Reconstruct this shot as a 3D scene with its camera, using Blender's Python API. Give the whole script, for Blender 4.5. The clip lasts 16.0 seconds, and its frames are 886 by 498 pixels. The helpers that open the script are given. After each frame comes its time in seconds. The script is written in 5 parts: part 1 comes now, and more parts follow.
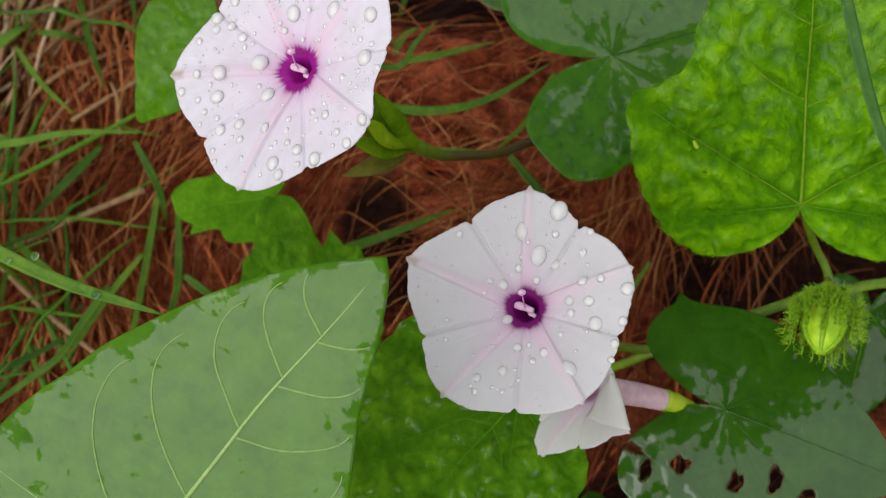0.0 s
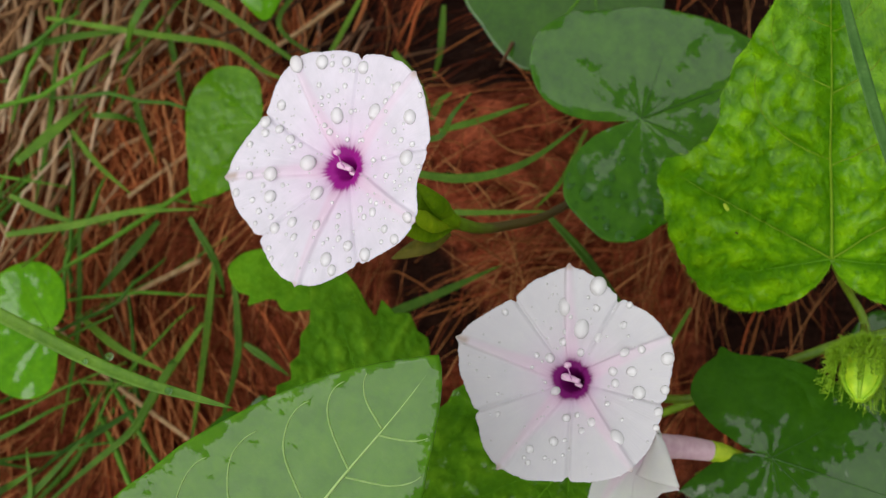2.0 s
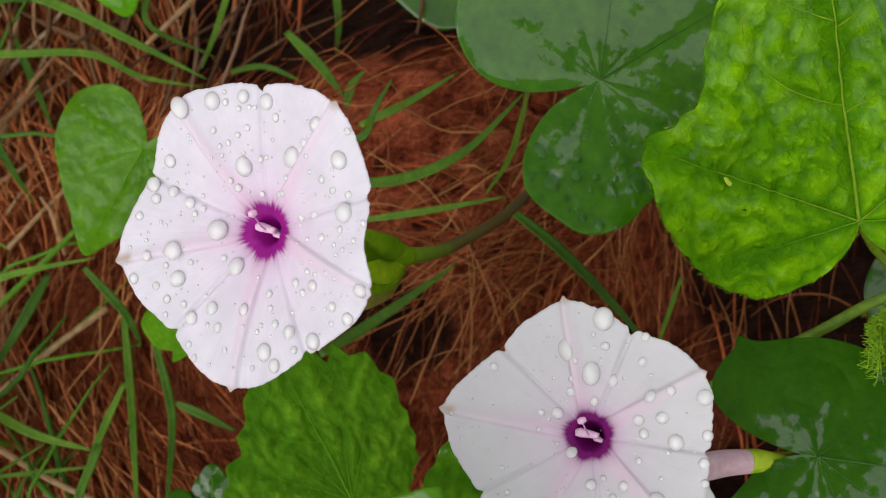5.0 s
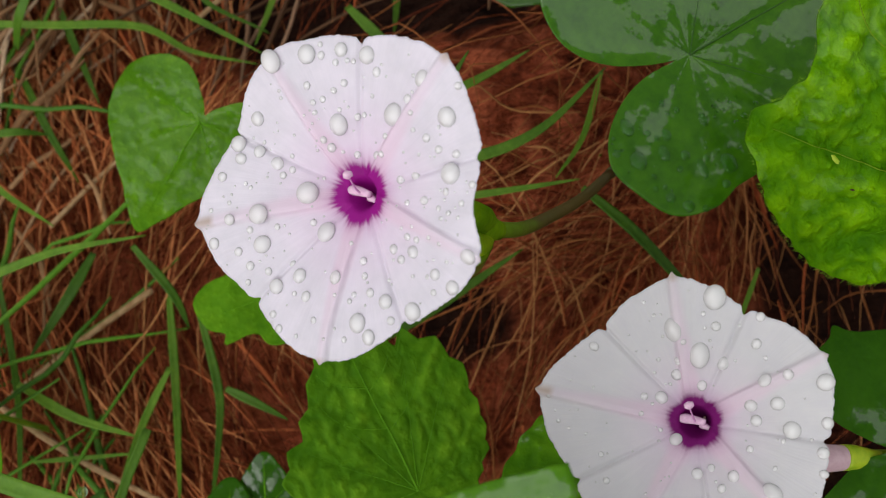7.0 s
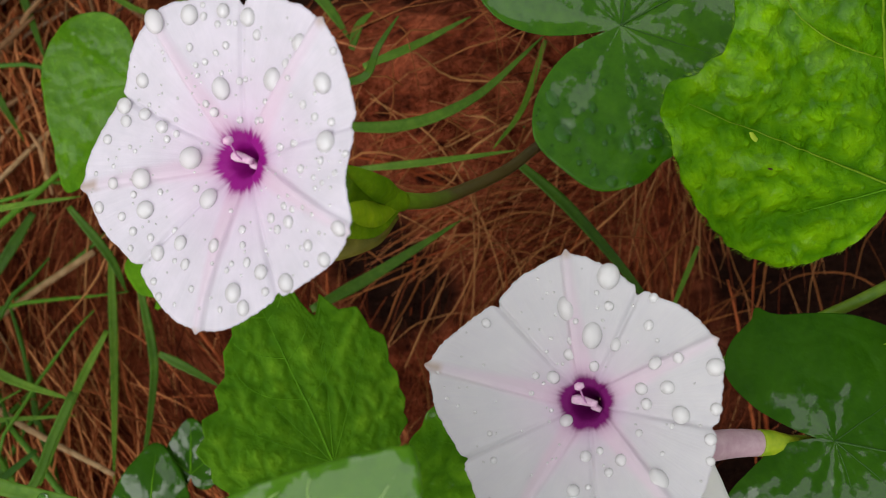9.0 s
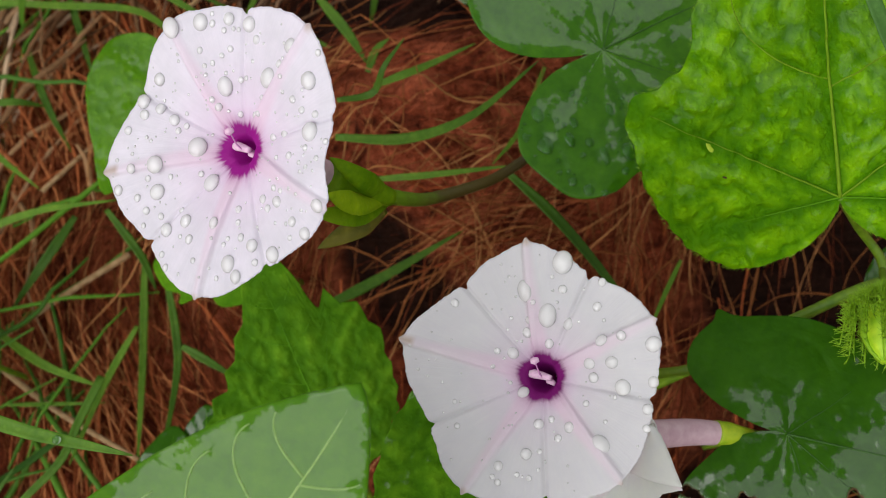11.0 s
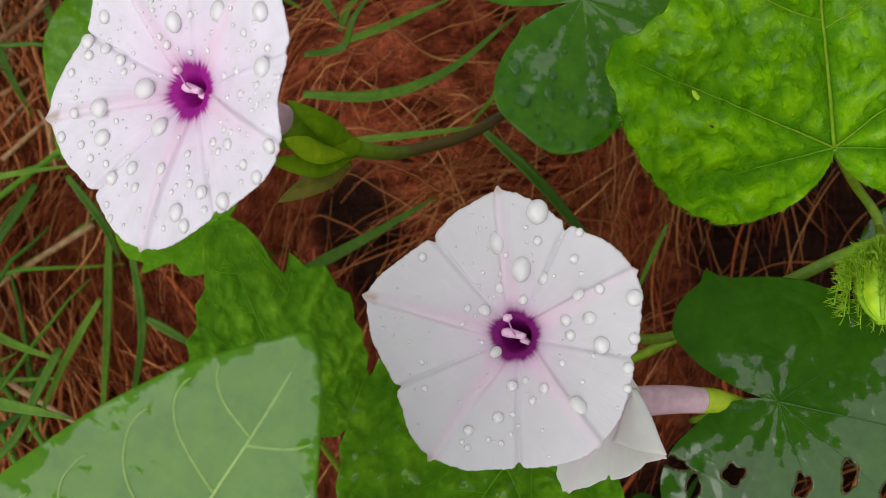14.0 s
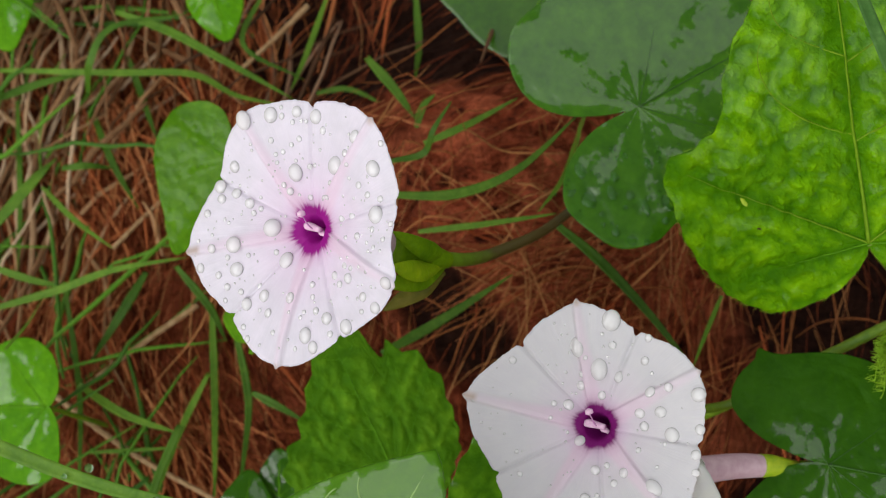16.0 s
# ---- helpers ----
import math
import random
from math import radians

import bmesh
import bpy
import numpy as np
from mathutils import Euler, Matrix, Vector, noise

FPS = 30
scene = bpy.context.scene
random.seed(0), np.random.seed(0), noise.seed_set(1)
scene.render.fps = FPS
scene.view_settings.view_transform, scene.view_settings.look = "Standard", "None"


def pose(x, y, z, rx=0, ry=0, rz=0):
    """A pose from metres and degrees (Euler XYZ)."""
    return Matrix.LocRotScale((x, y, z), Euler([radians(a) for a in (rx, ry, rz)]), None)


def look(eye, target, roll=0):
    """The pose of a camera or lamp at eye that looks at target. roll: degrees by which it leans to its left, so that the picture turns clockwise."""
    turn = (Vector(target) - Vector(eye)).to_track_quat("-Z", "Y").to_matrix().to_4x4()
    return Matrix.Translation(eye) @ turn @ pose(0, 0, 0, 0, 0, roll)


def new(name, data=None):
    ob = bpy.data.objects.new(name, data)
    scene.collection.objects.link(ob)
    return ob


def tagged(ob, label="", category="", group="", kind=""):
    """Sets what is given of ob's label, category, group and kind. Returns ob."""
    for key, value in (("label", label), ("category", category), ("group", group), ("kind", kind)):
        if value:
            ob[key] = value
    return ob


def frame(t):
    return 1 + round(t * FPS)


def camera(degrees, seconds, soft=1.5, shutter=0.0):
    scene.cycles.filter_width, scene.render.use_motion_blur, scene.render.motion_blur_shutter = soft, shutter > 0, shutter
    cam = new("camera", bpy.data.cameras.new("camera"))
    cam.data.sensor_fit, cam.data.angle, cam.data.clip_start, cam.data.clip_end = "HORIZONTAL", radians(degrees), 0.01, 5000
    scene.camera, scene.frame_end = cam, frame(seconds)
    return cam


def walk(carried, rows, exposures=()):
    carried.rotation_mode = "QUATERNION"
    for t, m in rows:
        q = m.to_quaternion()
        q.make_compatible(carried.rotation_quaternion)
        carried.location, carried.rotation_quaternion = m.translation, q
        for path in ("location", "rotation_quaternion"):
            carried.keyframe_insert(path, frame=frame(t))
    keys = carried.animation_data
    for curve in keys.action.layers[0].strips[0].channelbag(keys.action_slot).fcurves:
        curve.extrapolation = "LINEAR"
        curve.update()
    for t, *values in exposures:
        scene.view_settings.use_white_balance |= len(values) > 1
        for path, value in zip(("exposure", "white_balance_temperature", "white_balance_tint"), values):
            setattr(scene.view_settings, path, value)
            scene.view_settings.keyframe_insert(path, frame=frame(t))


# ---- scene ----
cam = camera(41.4, 16.0, soft=0.9)
PATH = [
    (0, (0.018, 0.012, 0.559), (0.007, 0.666, -1.331), 1.1),
    (0.5, (0.016, 0.016, 0.576), (-0.06, 0.687, -1.307), -4.8),
    (1, (0.018, 0.016, 0.581), (-0.068, 0.694, -1.299), -5.9),
    (1.5, (0.022, 0.019, 0.564), (-0.015, 0.699, -1.317), -2.5),
    (2, (0.018, 0.028, 0.586), (-0.07, 0.689, -1.3), -8.5),
    (2.5, (0.027, 0.045, 0.6), (-0.077, 0.595, -1.32), -16.6),
    (3, (0.03, 0.036, 0.596), (-0.09, 0.526, -1.339), -22.5),
    (3.5, (0.04, 0.064, 0.601), (-0.055, 0.591, -1.326), -20.0),
    (3.7, (0.032, 0.076, 0.597), (-0.038, 0.604, -1.331), -18.3),
    (5.8, (0.007, 0.097, 0.502), (0.064, 0.579, -1.438), -5.1),
    (6, (0.008, 0.1, 0.502), (0.066, 0.584, -1.438), -5.2),
    (6.5, (-0.007, 0.093, 0.507), (0.041, 0.613, -1.424), -5.6),
    (7, (-0.017, 0.089, 0.507), (0.021, 0.602, -1.426), -5.9),
    (7.5, (-0.007, 0.096, 0.509), (0.014, 0.571, -1.434), -7.0),
    (8, (-0.002, 0.098, 0.509), (-0.003, 0.539, -1.441), -9.4),
    (8.5, (0.003, 0.096, 0.5), (0.021, 0.553, -1.447), -6.7),
    (9, (0.014, 0.087, 0.499), (0.009, 0.552, -1.446), -9.1),
    (9.2, (0.02, 0.078, 0.491), (0.02, 0.556, -1.451), -7.9),
    (11.3, (0.038, 0.051, 0.529), (-0.062, 0.614, -1.388), -15.8),
    (11.5, (0.042, 0.045, 0.513), (-0.024, 0.6, -1.408), -11.9),
    (12, (0.047, 0.046, 0.482), (0.02, 0.583, -1.444), -8.4),
    (12.5, (0.047, 0.05, 0.486), (0.009, 0.589, -1.44), -10.1),
    (13, (0.049, 0.058, 0.479), (0.013, 0.591, -1.448), -10.5),
    (13.5, (0.046, 0.057, 0.475), (0.012, 0.595, -1.451), -10.2),
    (14, (0.038, 0.054, 0.503), (-0.042, 0.607, -1.417), -14.8),
    (14.5, (0.032, 0.056, 0.529), (-0.082, 0.617, -1.388), -18.5),
    (15, (0.028, 0.065, 0.558), (-0.117, 0.638, -1.353), -22.1),
    (15.5, (0.029, 0.066, 0.564), (-0.127, 0.647, -1.343), -23.1),
    (16, (0.033, 0.069, 0.558), (-0.125, 0.644, -1.351), -23.9),
]
walk(cam, [(t, look(eye, target, roll)) for t, eye, target, roll in PATH], [(0, 0.29), (3.5, 0.3), (6, 0.29), (7, 0.17), (8, 0.18), (9, 0.23), (11.5, 0.31), (16, 0.3)])

cam.data.dof.use_dof, cam.data.dof.focus_distance, cam.data.dof.aperture_fstop = True, 0.31, 22.0

# ---- light: a bright overcast sky with a wide veiled sun ----
world = bpy.data.worlds.new("overcast_sky")
scene.world = world
world.use_nodes = True
wn, wl = world.node_tree.nodes, world.node_tree.links
sky = wn.new("ShaderNodeTexSky")
sky.sky_type, sky.sun_disc = "NISHITA", False
sky.sun_elevation, sky.sun_rotation = radians(44), radians(235)
sky.dust_density = 3.0
veil = wn.new("ShaderNodeHueSaturation")
veil.inputs["Saturation"].default_value = 0.22
wl.new(sky.outputs["Color"], veil.inputs["Color"])
cloud = wn.new("ShaderNodeMix")
cloud.data_type = "RGBA"
cloud.inputs[0].default_value, cloud.inputs[7].default_value = 0.6, (7.15, 7.1, 6.95, 1)
wl.new(veil.outputs["Color"], cloud.inputs[6])
wl.new(cloud.outputs[2], wn["Background"].inputs["Color"])
wn["Background"].inputs["Strength"].default_value = 0.103
sun = new("sun", bpy.data.lights.new("sun", "SUN"))
sun.data.energy, sun.data.angle, sun.data.color = 1.45, radians(84), (1.0, 0.98, 0.95)
sun.matrix_world = look((0, 0, 5), (4.2, 2.9, 0))


# ---- helpers for meshes ----
def mesh_of(name, verts, faces, smooth=True):
    me = bpy.data.meshes.new(name)
    me.from_pydata([tuple(v) for v in verts], [], faces)
    me.update()
    if smooth:
        me.polygons.foreach_set("use_smooth", [True] * len(me.polygons))
    return me


def thing(name, at, label, category, group="", kind=""):
    root = new(name)
    root.empty_display_size = 0.01
    root.matrix_basis = at if isinstance(at, Matrix) else Matrix.Translation(at)
    return tagged(root, label, category, group, kind)


def part(name, geo, material, parent, label="", thick=0.0):
    """One mesh under a thing or a part, from verts and faces in world metres."""
    verts, faces = geo
    base = parent.matrix_basis.copy()
    if parent.parent:
        base = parent.parent.matrix_basis @ base
    inv = base.inverted()
    ob = new(name, mesh_of(name, [inv @ Vector(v) for v in verts], faces))
    ob.data.materials.append(material)
    ob.parent = parent
    if thick:
        mod = ob.modifiers.new("thickness", "SOLIDIFY")
        mod.thickness, mod.offset = thick, -1
    return tagged(ob, label)


def spline(points, n):
    """n points of a smooth curve through the given ones."""
    p = [Vector(q) for q in points]
    p = [2 * p[0] - p[1]] + p + [2 * p[-1] - p[-2]]
    out = []
    for i in range(n):
        s = i / (n - 1) * (len(p) - 3)
        k = min(int(s), len(p) - 4)
        f = s - k
        a, b, c, d = p[k:k + 4]
        out.append(0.5 * (2 * b + (c - a) * f + (2 * a - 5 * b + 4 * c - d) * f * f + (3 * b - a - 3 * c + d) * f ** 3))
    return out


def tube(points, radii, sides=8, n=14, caps=True):
    """A round stem through the points; radii at its start, (middle) and end."""
    line = spline(points, n)
    verts, faces = [], []
    for i, q in enumerate(line):
        way = (line[min(i + 1, n - 1)] - line[max(i - 1, 0)]).normalized()
        side = way.cross(Vector((0.21, 0.34, 0.92))).normalized()
        up = side.cross(way)
        r = float(np.interp(i / (n - 1), np.linspace(0, 1, len(radii)), radii))
        for k in range(sides):
            a = 2 * math.pi * k / sides
            verts.append(q + r * (math.cos(a) * side + math.sin(a) * up))
    for i in range(n - 1):
        for k in range(sides):
            faces.append((i * sides + k, i * sides + (k + 1) % sides, (i + 1) * sides + (k + 1) % sides, (i + 1) * sides + k))
    if caps:
        faces.append(tuple(range(sides))[::-1])
        faces.append(tuple((n - 1) * sides + k for k in range(sides)))
    return verts, faces


def ribbon(points, width, n=22, fold=0.22, roll=0.0, base=0.55, up=(0, -0.25, 1)):
    """A grass blade: a long tapered strip with a keeled section."""
    line = spline(points, n)
    verts, faces = [], []
    for i, q in enumerate(line):
        s = i / (n - 1)
        way = (line[min(i + 1, n - 1)] - line[max(i - 1, 0)]).normalized()
        side = way.cross(Vector(up)).normalized()
        nor = side.cross(way)
        a = roll * s
        side, nor = math.cos(a) * side + math.sin(a) * nor, math.cos(a) * nor - math.sin(a) * side
        w = width / 2 * min(1.0, base + s * 1.6) * (1 - s ** 3) ** 0.9 + 0.00015
        verts += [q + side * (w * u) + nor * (w * fold * abs(u)) for u in (-1, -0.5, 0, 0.5, 1)]
    for i in range(n - 1):
        for k in range(4):
            faces.append((i * 5 + k, i * 5 + k + 1, i * 5 + 6 + k, i * 5 + 5 + k))
    return verts, faces


def ring_profile(rows):
    """A closed smooth curve r(angle in degrees) through (angle, radius) rows."""
    rows = sorted(rows)
    a = np.array([q[0] for q in rows], float)
    r = np.array([q[1] for q in rows], float)
    a3, r3 = np.concatenate([a - 360, a, a + 360]), np.concatenate([r, r, r])
    h, d = np.diff(a3), np.diff(r3) / np.diff(a3)
    m = np.zeros(len(a3))
    for i in range(1, len(a3) - 1):
        if d[i - 1] * d[i] > 0:
            w1, w2 = 2 * h[i] + h[i - 1], h[i] + 2 * h[i - 1]
            m[i] = (w1 + w2) / (w1 / d[i - 1] + w2 / d[i])

    def radius(t):
        t = (t + 180) % 360 - 180
        i = int(np.clip(np.searchsorted(a3, t) - 1, 0, len(a3) - 2))
        s = (t - a3[i]) / h[i]
        return ((1 + 2 * s) * (1 - s) ** 2 * r3[i] + s * (1 - s) ** 2 * h[i] * m[i] + s * s * (3 - 2 * s) * r3[i + 1] + s * s * (s - 1) * h[i] * m[i + 1])
    return radius


def frame_at(at, along, normal):
    n = Vector(normal).normalized()
    x = Vector(along)
    x = (x - n * x.dot(n)).normalized()
    y = n.cross(x)
    m = Matrix((x, y, n)).transposed().to_4x4()
    m.translation = Vector(at)
    return m


# ---- materials ----
def material(name):
    m = bpy.data.materials.new(name)
    m.use_nodes = True
    return m, m.node_tree.nodes, m.node_tree.links, m.node_tree.nodes["Principled BSDF"]


def noise_node(nodes, links, scale, detail=4.0, coord="Object", rough=0.55):
    tc, no = nodes.new("ShaderNodeTexCoord"), nodes.new("ShaderNodeTexNoise")
    no.inputs["Scale"].default_value, no.inputs["Detail"].default_value, no.inputs["Roughness"].default_value = scale, detail, rough
    links.new(tc.outputs[coord], no.inputs["Vector"])
    return no


def ramp(nodes, links, source, stops):
    cr = nodes.new("ShaderNodeValToRGB")
    while len(cr.color_ramp.elements) < len(stops):
        cr.color_ramp.elements.new(0.5)
    for e, (p, c) in zip(cr.color_ramp.elements, stops):
        e.position, e.color = p, (*c, 1) if len(c) == 3 else c
    links.new(source, cr.inputs["Fac"])
    return cr


def mix_colour(nodes, links, fac, a, b, blend="MIX"):
    mx = nodes.new("ShaderNodeMix")
    mx.data_type, mx.blend_type = "RGBA", blend
    for sock, v in ((mx.inputs[0], fac), (mx.inputs[6], a), (mx.inputs[7], b)):
        if isinstance(v, (int, float)):
            sock.default_value = v
        elif isinstance(v, tuple):
            sock.default_value = (*v, 1)
        else:
            links.new(v, sock)
    return mx.outputs[2]


def bump(nodes, links, bsdf, height, strength, distance):
    b = nodes.new("ShaderNodeBump")
    b.inputs["Strength"].default_value, b.inputs["Distance"].default_value = strength, distance
    links.new(height, b.inputs["Height"])
    links.new(b.outputs["Normal"], bsdf.inputs["Normal"])
    return b


def leaf_material(name, dark, light, rough=0.45, spec=0.2, pucker=0.3, cell=260, through_light=0.22, film=0.0, net=0.5, mottle=0.35, sheen=1.9, ragged=1.1, blistered=True, crease=0.7, haze=0.0, gloss=0.13, vary=False):
    """film: the gloss of the rain film; the blade's "wet" attribute lays it where the sky's sheen is to show."""
    m, n, l, b = material(name)
    big, fine = noise_node(n, l, 45, 3), noise_node(n, l, 420, 5)
    c = ramp(n, l, big.outputs["Fac"], [(0.32, dark), (0.68, light)])
    c = mix_colour(n, l, 0.35, c.outputs["Color"], ramp(n, l, fine.outputs["Fac"], [(0.3, dark), (0.7, light)]).outputs["Color"])
    blot = noise_node(n, l, 150, 6, rough=0.66)
    c = mix_colour(n, l, mottle, c, mix_colour(n, l, 1.0, c, ramp(n, l, blot.outputs["Fac"], [(0.40, (0.42, 0.60, 0.4)), (0.47, (0.85, 0.92, 0.85)), (0.55, (1.08, 1.04, 1.1)), (0.64, (1.5, 1.28, 1.6))]).outputs["Color"], "MULTIPLY"))
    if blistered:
        # creases darkened for shade, blister tops lightened for sheen, all in the colour
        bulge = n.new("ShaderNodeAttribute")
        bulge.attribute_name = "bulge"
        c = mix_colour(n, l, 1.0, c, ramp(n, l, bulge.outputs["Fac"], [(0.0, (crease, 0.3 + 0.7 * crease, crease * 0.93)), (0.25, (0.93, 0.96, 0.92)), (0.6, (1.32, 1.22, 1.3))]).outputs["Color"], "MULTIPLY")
    l.new(c, b.inputs["Base Color"])
    b.inputs["Roughness"].default_value, b.inputs["Specular IOR Level"].default_value = rough, spec
    tc, add = n.new("ShaderNodeTexCoord"), n.new("ShaderNodeMath")
    wob = noise_node(n, l, 150, 3)
    shift = mix_colour(n, l, 0.004, tc.outputs["Object"], wob.outputs["Color"], "ADD")
    vo = n.new("ShaderNodeTexVoronoi")
    vo.feature = "SMOOTH_F1"
    vo.inputs["Scale"].default_value, vo.inputs["Smoothness"].default_value, vo.inputs["Detail"].default_value = cell * 1.3, 0.35, 1.0
    l.new(shift, vo.inputs["Vector"])
    lace = ramp(n, l, vo.outputs["Distance"], [(0.1, (1, 1, 1)), (0.75, (0, 0, 0))]).outputs["Color"]
    c = mix_colour(n, l, net, c, mix_colour(n, l, 1.0, c, mix_colour(n, l, lace, (0.66, 0.72, 0.6), (1.2, 1.16, 1.1)), "MULTIPLY"))
    if vary:
        info = n.new("ShaderNodeObjectInfo")
        c = mix_colour(n, l, 1.0, c, ramp(n, l, info.outputs["Random"], [(0.0, (0.5, 0.58, 0.55)), (0.5, (0.98, 0.98, 0.92)), (1.0, (1.5, 1.32, 1.35))]).outputs["Color"], "MULTIPLY")
    l.new(c, b.inputs["Base Color"])
    add.operation = "MULTIPLY_ADD"
    add.inputs[1].default_value = 1.0
    l.new(lace, add.inputs[0])
    l.new(fine.outputs["Fac"], add.inputs[2])
    bump(n, l, b, add.outputs[0], pucker, 0.0012)
    if film:
        wet, rag, edge = n.new("ShaderNodeAttribute"), noise_node(n, l, 170, 7, rough=0.62), n.new("ShaderNodeMath")
        wet.attribute_name = "wet"
        edge.operation = "MULTIPLY_ADD"
        edge.inputs[1].default_value = ragged
        l.new(rag.outputs["Fac"], edge.inputs[0])
        l.new(wet.outputs["Fac"], edge.inputs[2])
        mask = ramp(n, l, edge.outputs[0], [(0.9, (haze,) * 3), (0.98, (film * 0.34,) * 3), (1.15, (film * 0.55,) * 3), (1.6, (film,) * 3)])
        l.new(mask.outputs["Color"], b.inputs["Coat Weight"])
        b.inputs["Coat Roughness"].default_value, b.inputs["Coat IOR"].default_value = gloss, sheen
        swell, cb = noise_node(n, l, 95, 3), n.new("ShaderNodeBump")
        cb.inputs["Strength"].default_value, cb.inputs["Distance"].default_value = 0.5, 0.001
        l.new(swell.outputs["Fac"], cb.inputs["Height"])
        l.new(cb.outputs["Normal"], b.inputs["Coat Normal"])
    tr = n.new("ShaderNodeBsdfTranslucent")
    l.new(mix_colour(n, l, 0.5, c, (0.22, 0.5, 0.005)), tr.inputs["Color"])
    mx = n.new("ShaderNodeMixShader")
    mx.inputs[0].default_value = through_light
    l.new(b.outputs[0], mx.inputs[1])
    l.new(tr.outputs[0], mx.inputs[2])
    l.new(mx.outputs[0], n["Material Output"].inputs["Surface"])
    return m


def plain_material(name, a, b_, rough=0.5, scale=200, spec=0.5, bumpy=0.2, glow_through=0.0):
    m, n, l, b = material(name)
    no = noise_node(n, l, scale, 4)
    c = ramp(n, l, no.outputs["Fac"], [(0.3, a), (0.7, b_)]).outputs["Color"]
    l.new(c, b.inputs["Base Color"])
    b.inputs["Roughness"].default_value, b.inputs["Specular IOR Level"].default_value = rough, spec
    bump(n, l, b, no.outputs["Fac"], bumpy, 0.0006)
    if glow_through:
        tr, mx = n.new("ShaderNodeBsdfTranslucent"), n.new("ShaderNodeMixShader")
        l.new(c, tr.inputs["Color"])
        mx.inputs[0].default_value = glow_through
        l.new(b.outputs[0], mx.inputs[1])
        l.new(tr.outputs[0], mx.inputs[2])
        l.new(mx.outputs[0], n["Material Output"].inputs["Surface"])
    return m


def island_material(name, stops, rough=0.6, spec=0.4):
    """A colour for each loose strand of a joined heap."""
    m, n, l, b = material(name)
    g = n.new("ShaderNodeNewGeometry")
    cr = ramp(n, l, g.outputs["Random Per Island"], stops)
    no = noise_node(n, l, 500, 3)
    l.new(mix_colour(n, l, 0.4, cr.outputs["Color"], ramp(n, l, no.outputs["Fac"], [(0.3, (0.3, 0.3, 0.3)), (0.7, (1, 1, 1))]).outputs["Color"], "MULTIPLY"), b.inputs["Base Color"])
    b.inputs["Roughness"].default_value, b.inputs["Specular IOR Level"].default_value = rough, spec
    return m


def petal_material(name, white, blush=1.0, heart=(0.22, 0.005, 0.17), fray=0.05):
    m, n, l, b = material(name)
    rad, band = n.new("ShaderNodeAttribute"), n.new("ShaderNodeAttribute")
    rad.attribute_name, band.attribute_name = "reach", "band"
    fine = noise_node(n, l, 110, 6, rough=0.62)
    base = mix_colour(n, l, ramp(n, l, fine.outputs["Fac"], [(0.35, (0, 0, 0)), (0.7, (0.45, 0.45, 0.45))]).outputs["Color"], white, (0.64, 0.64, 0.69))
    turn, vec, streak = n.new("ShaderNodeAttribute"), n.new("ShaderNodeCombineXYZ"), n.new("ShaderNodeTexNoise")
    turn.attribute_name = "turn"
    l.new(turn.outputs["Fac"], vec.inputs[0])
    l.new(rad.outputs["Fac"], vec.inputs[1])
    l.new(vec.outputs[0], streak.inputs["Vector"])
    streak.inputs["Scale"].default_value, streak.inputs["Detail"].default_value = 3.0, 4
    base = mix_colour(n, l, ramp(n, l, streak.outputs["Fac"], [(0.4, (0, 0, 0)), (0.75, (0.22, 0.22, 0.22))]).outputs["Color"], base, (0.66, 0.64, 0.74))
    pink = ramp(n, l, rad.outputs["Fac"], [(0.16, (0.7, 0.7, 0.7)), (0.32, (0.2 * blush,) * 3), (0.6, (0.08 * (blush - 1),) * 3), (0.85, (0.0, 0.0, 0.0))])
    base = mix_colour(n, l, pink.outputs["Color"], base, (0.82, 0.60, 0.82))
    mul = n.new("ShaderNodeMath")
    mul.operation = "MULTIPLY"
    l.new(band.outputs["Fac"], mul.inputs[0])
    l.new(ramp(n, l, rad.outputs["Fac"], [(0.1, (0.6, 0.6, 0.6)), (0.95, (0.26, 0.26, 0.26))]).outputs["Color"], mul.inputs[1])
    base = mix_colour(n, l, mul.outputs[0], base, (0.86, 0.66, 0.80))
    tip = n.new("ShaderNodeMath")
    tip.operation = "MULTIPLY"
    l.new(band.outputs["Fac"], tip.inputs[0])
    l.new(ramp(n, l, rad.outputs["Fac"], [(0.955, (0, 0, 0)), (1.0, (0.6, 0.6, 0.6))]).outputs["Color"], tip.inputs[1])
    base = mix_colour(n, l, tip.outputs[0], base, (0.42, 0.30, 0.17))
    edge = n.new("ShaderNodeMath")
    edge.operation = "ADD"
    l.new(rad.outputs["Fac"], edge.inputs[0])
    jag = noise_node(n, l, 420, 4)
    sc = n.new("ShaderNodeMath")
    sc.operation = "MULTIPLY_ADD"
    sc.inputs[1].default_value, sc.inputs[2].default_value = 0.035, -0.0175
    l.new(jag.outputs["Fac"], sc.inputs[0])
    l.new(sc.outputs[0], edge.inputs[1])
    less = n.new("ShaderNodeMath")
    less.operation = "MULTIPLY_ADD"
    less.inputs[1].default_value = -0.015
    l.new(band.outputs["Fac"], less.inputs[0])
    torn = n.new("ShaderNodeMath")
    torn.operation = "MULTIPLY_ADD"
    torn.inputs[1].default_value, torn.inputs[2].default_value = fray, -0.5 * fray
    ray = n.new("ShaderNodeTexNoise")
    l.new(vec.outputs[0], ray.inputs["Vector"])
    ray.inputs["Scale"].default_value, ray.inputs["Detail"].default_value = 0.5, 3
    l.new(ray.outputs["Fac"], torn.inputs[0])
    frayed = n.new("ShaderNodeMath")
    l.new(edge.outputs[0], frayed.inputs[0])
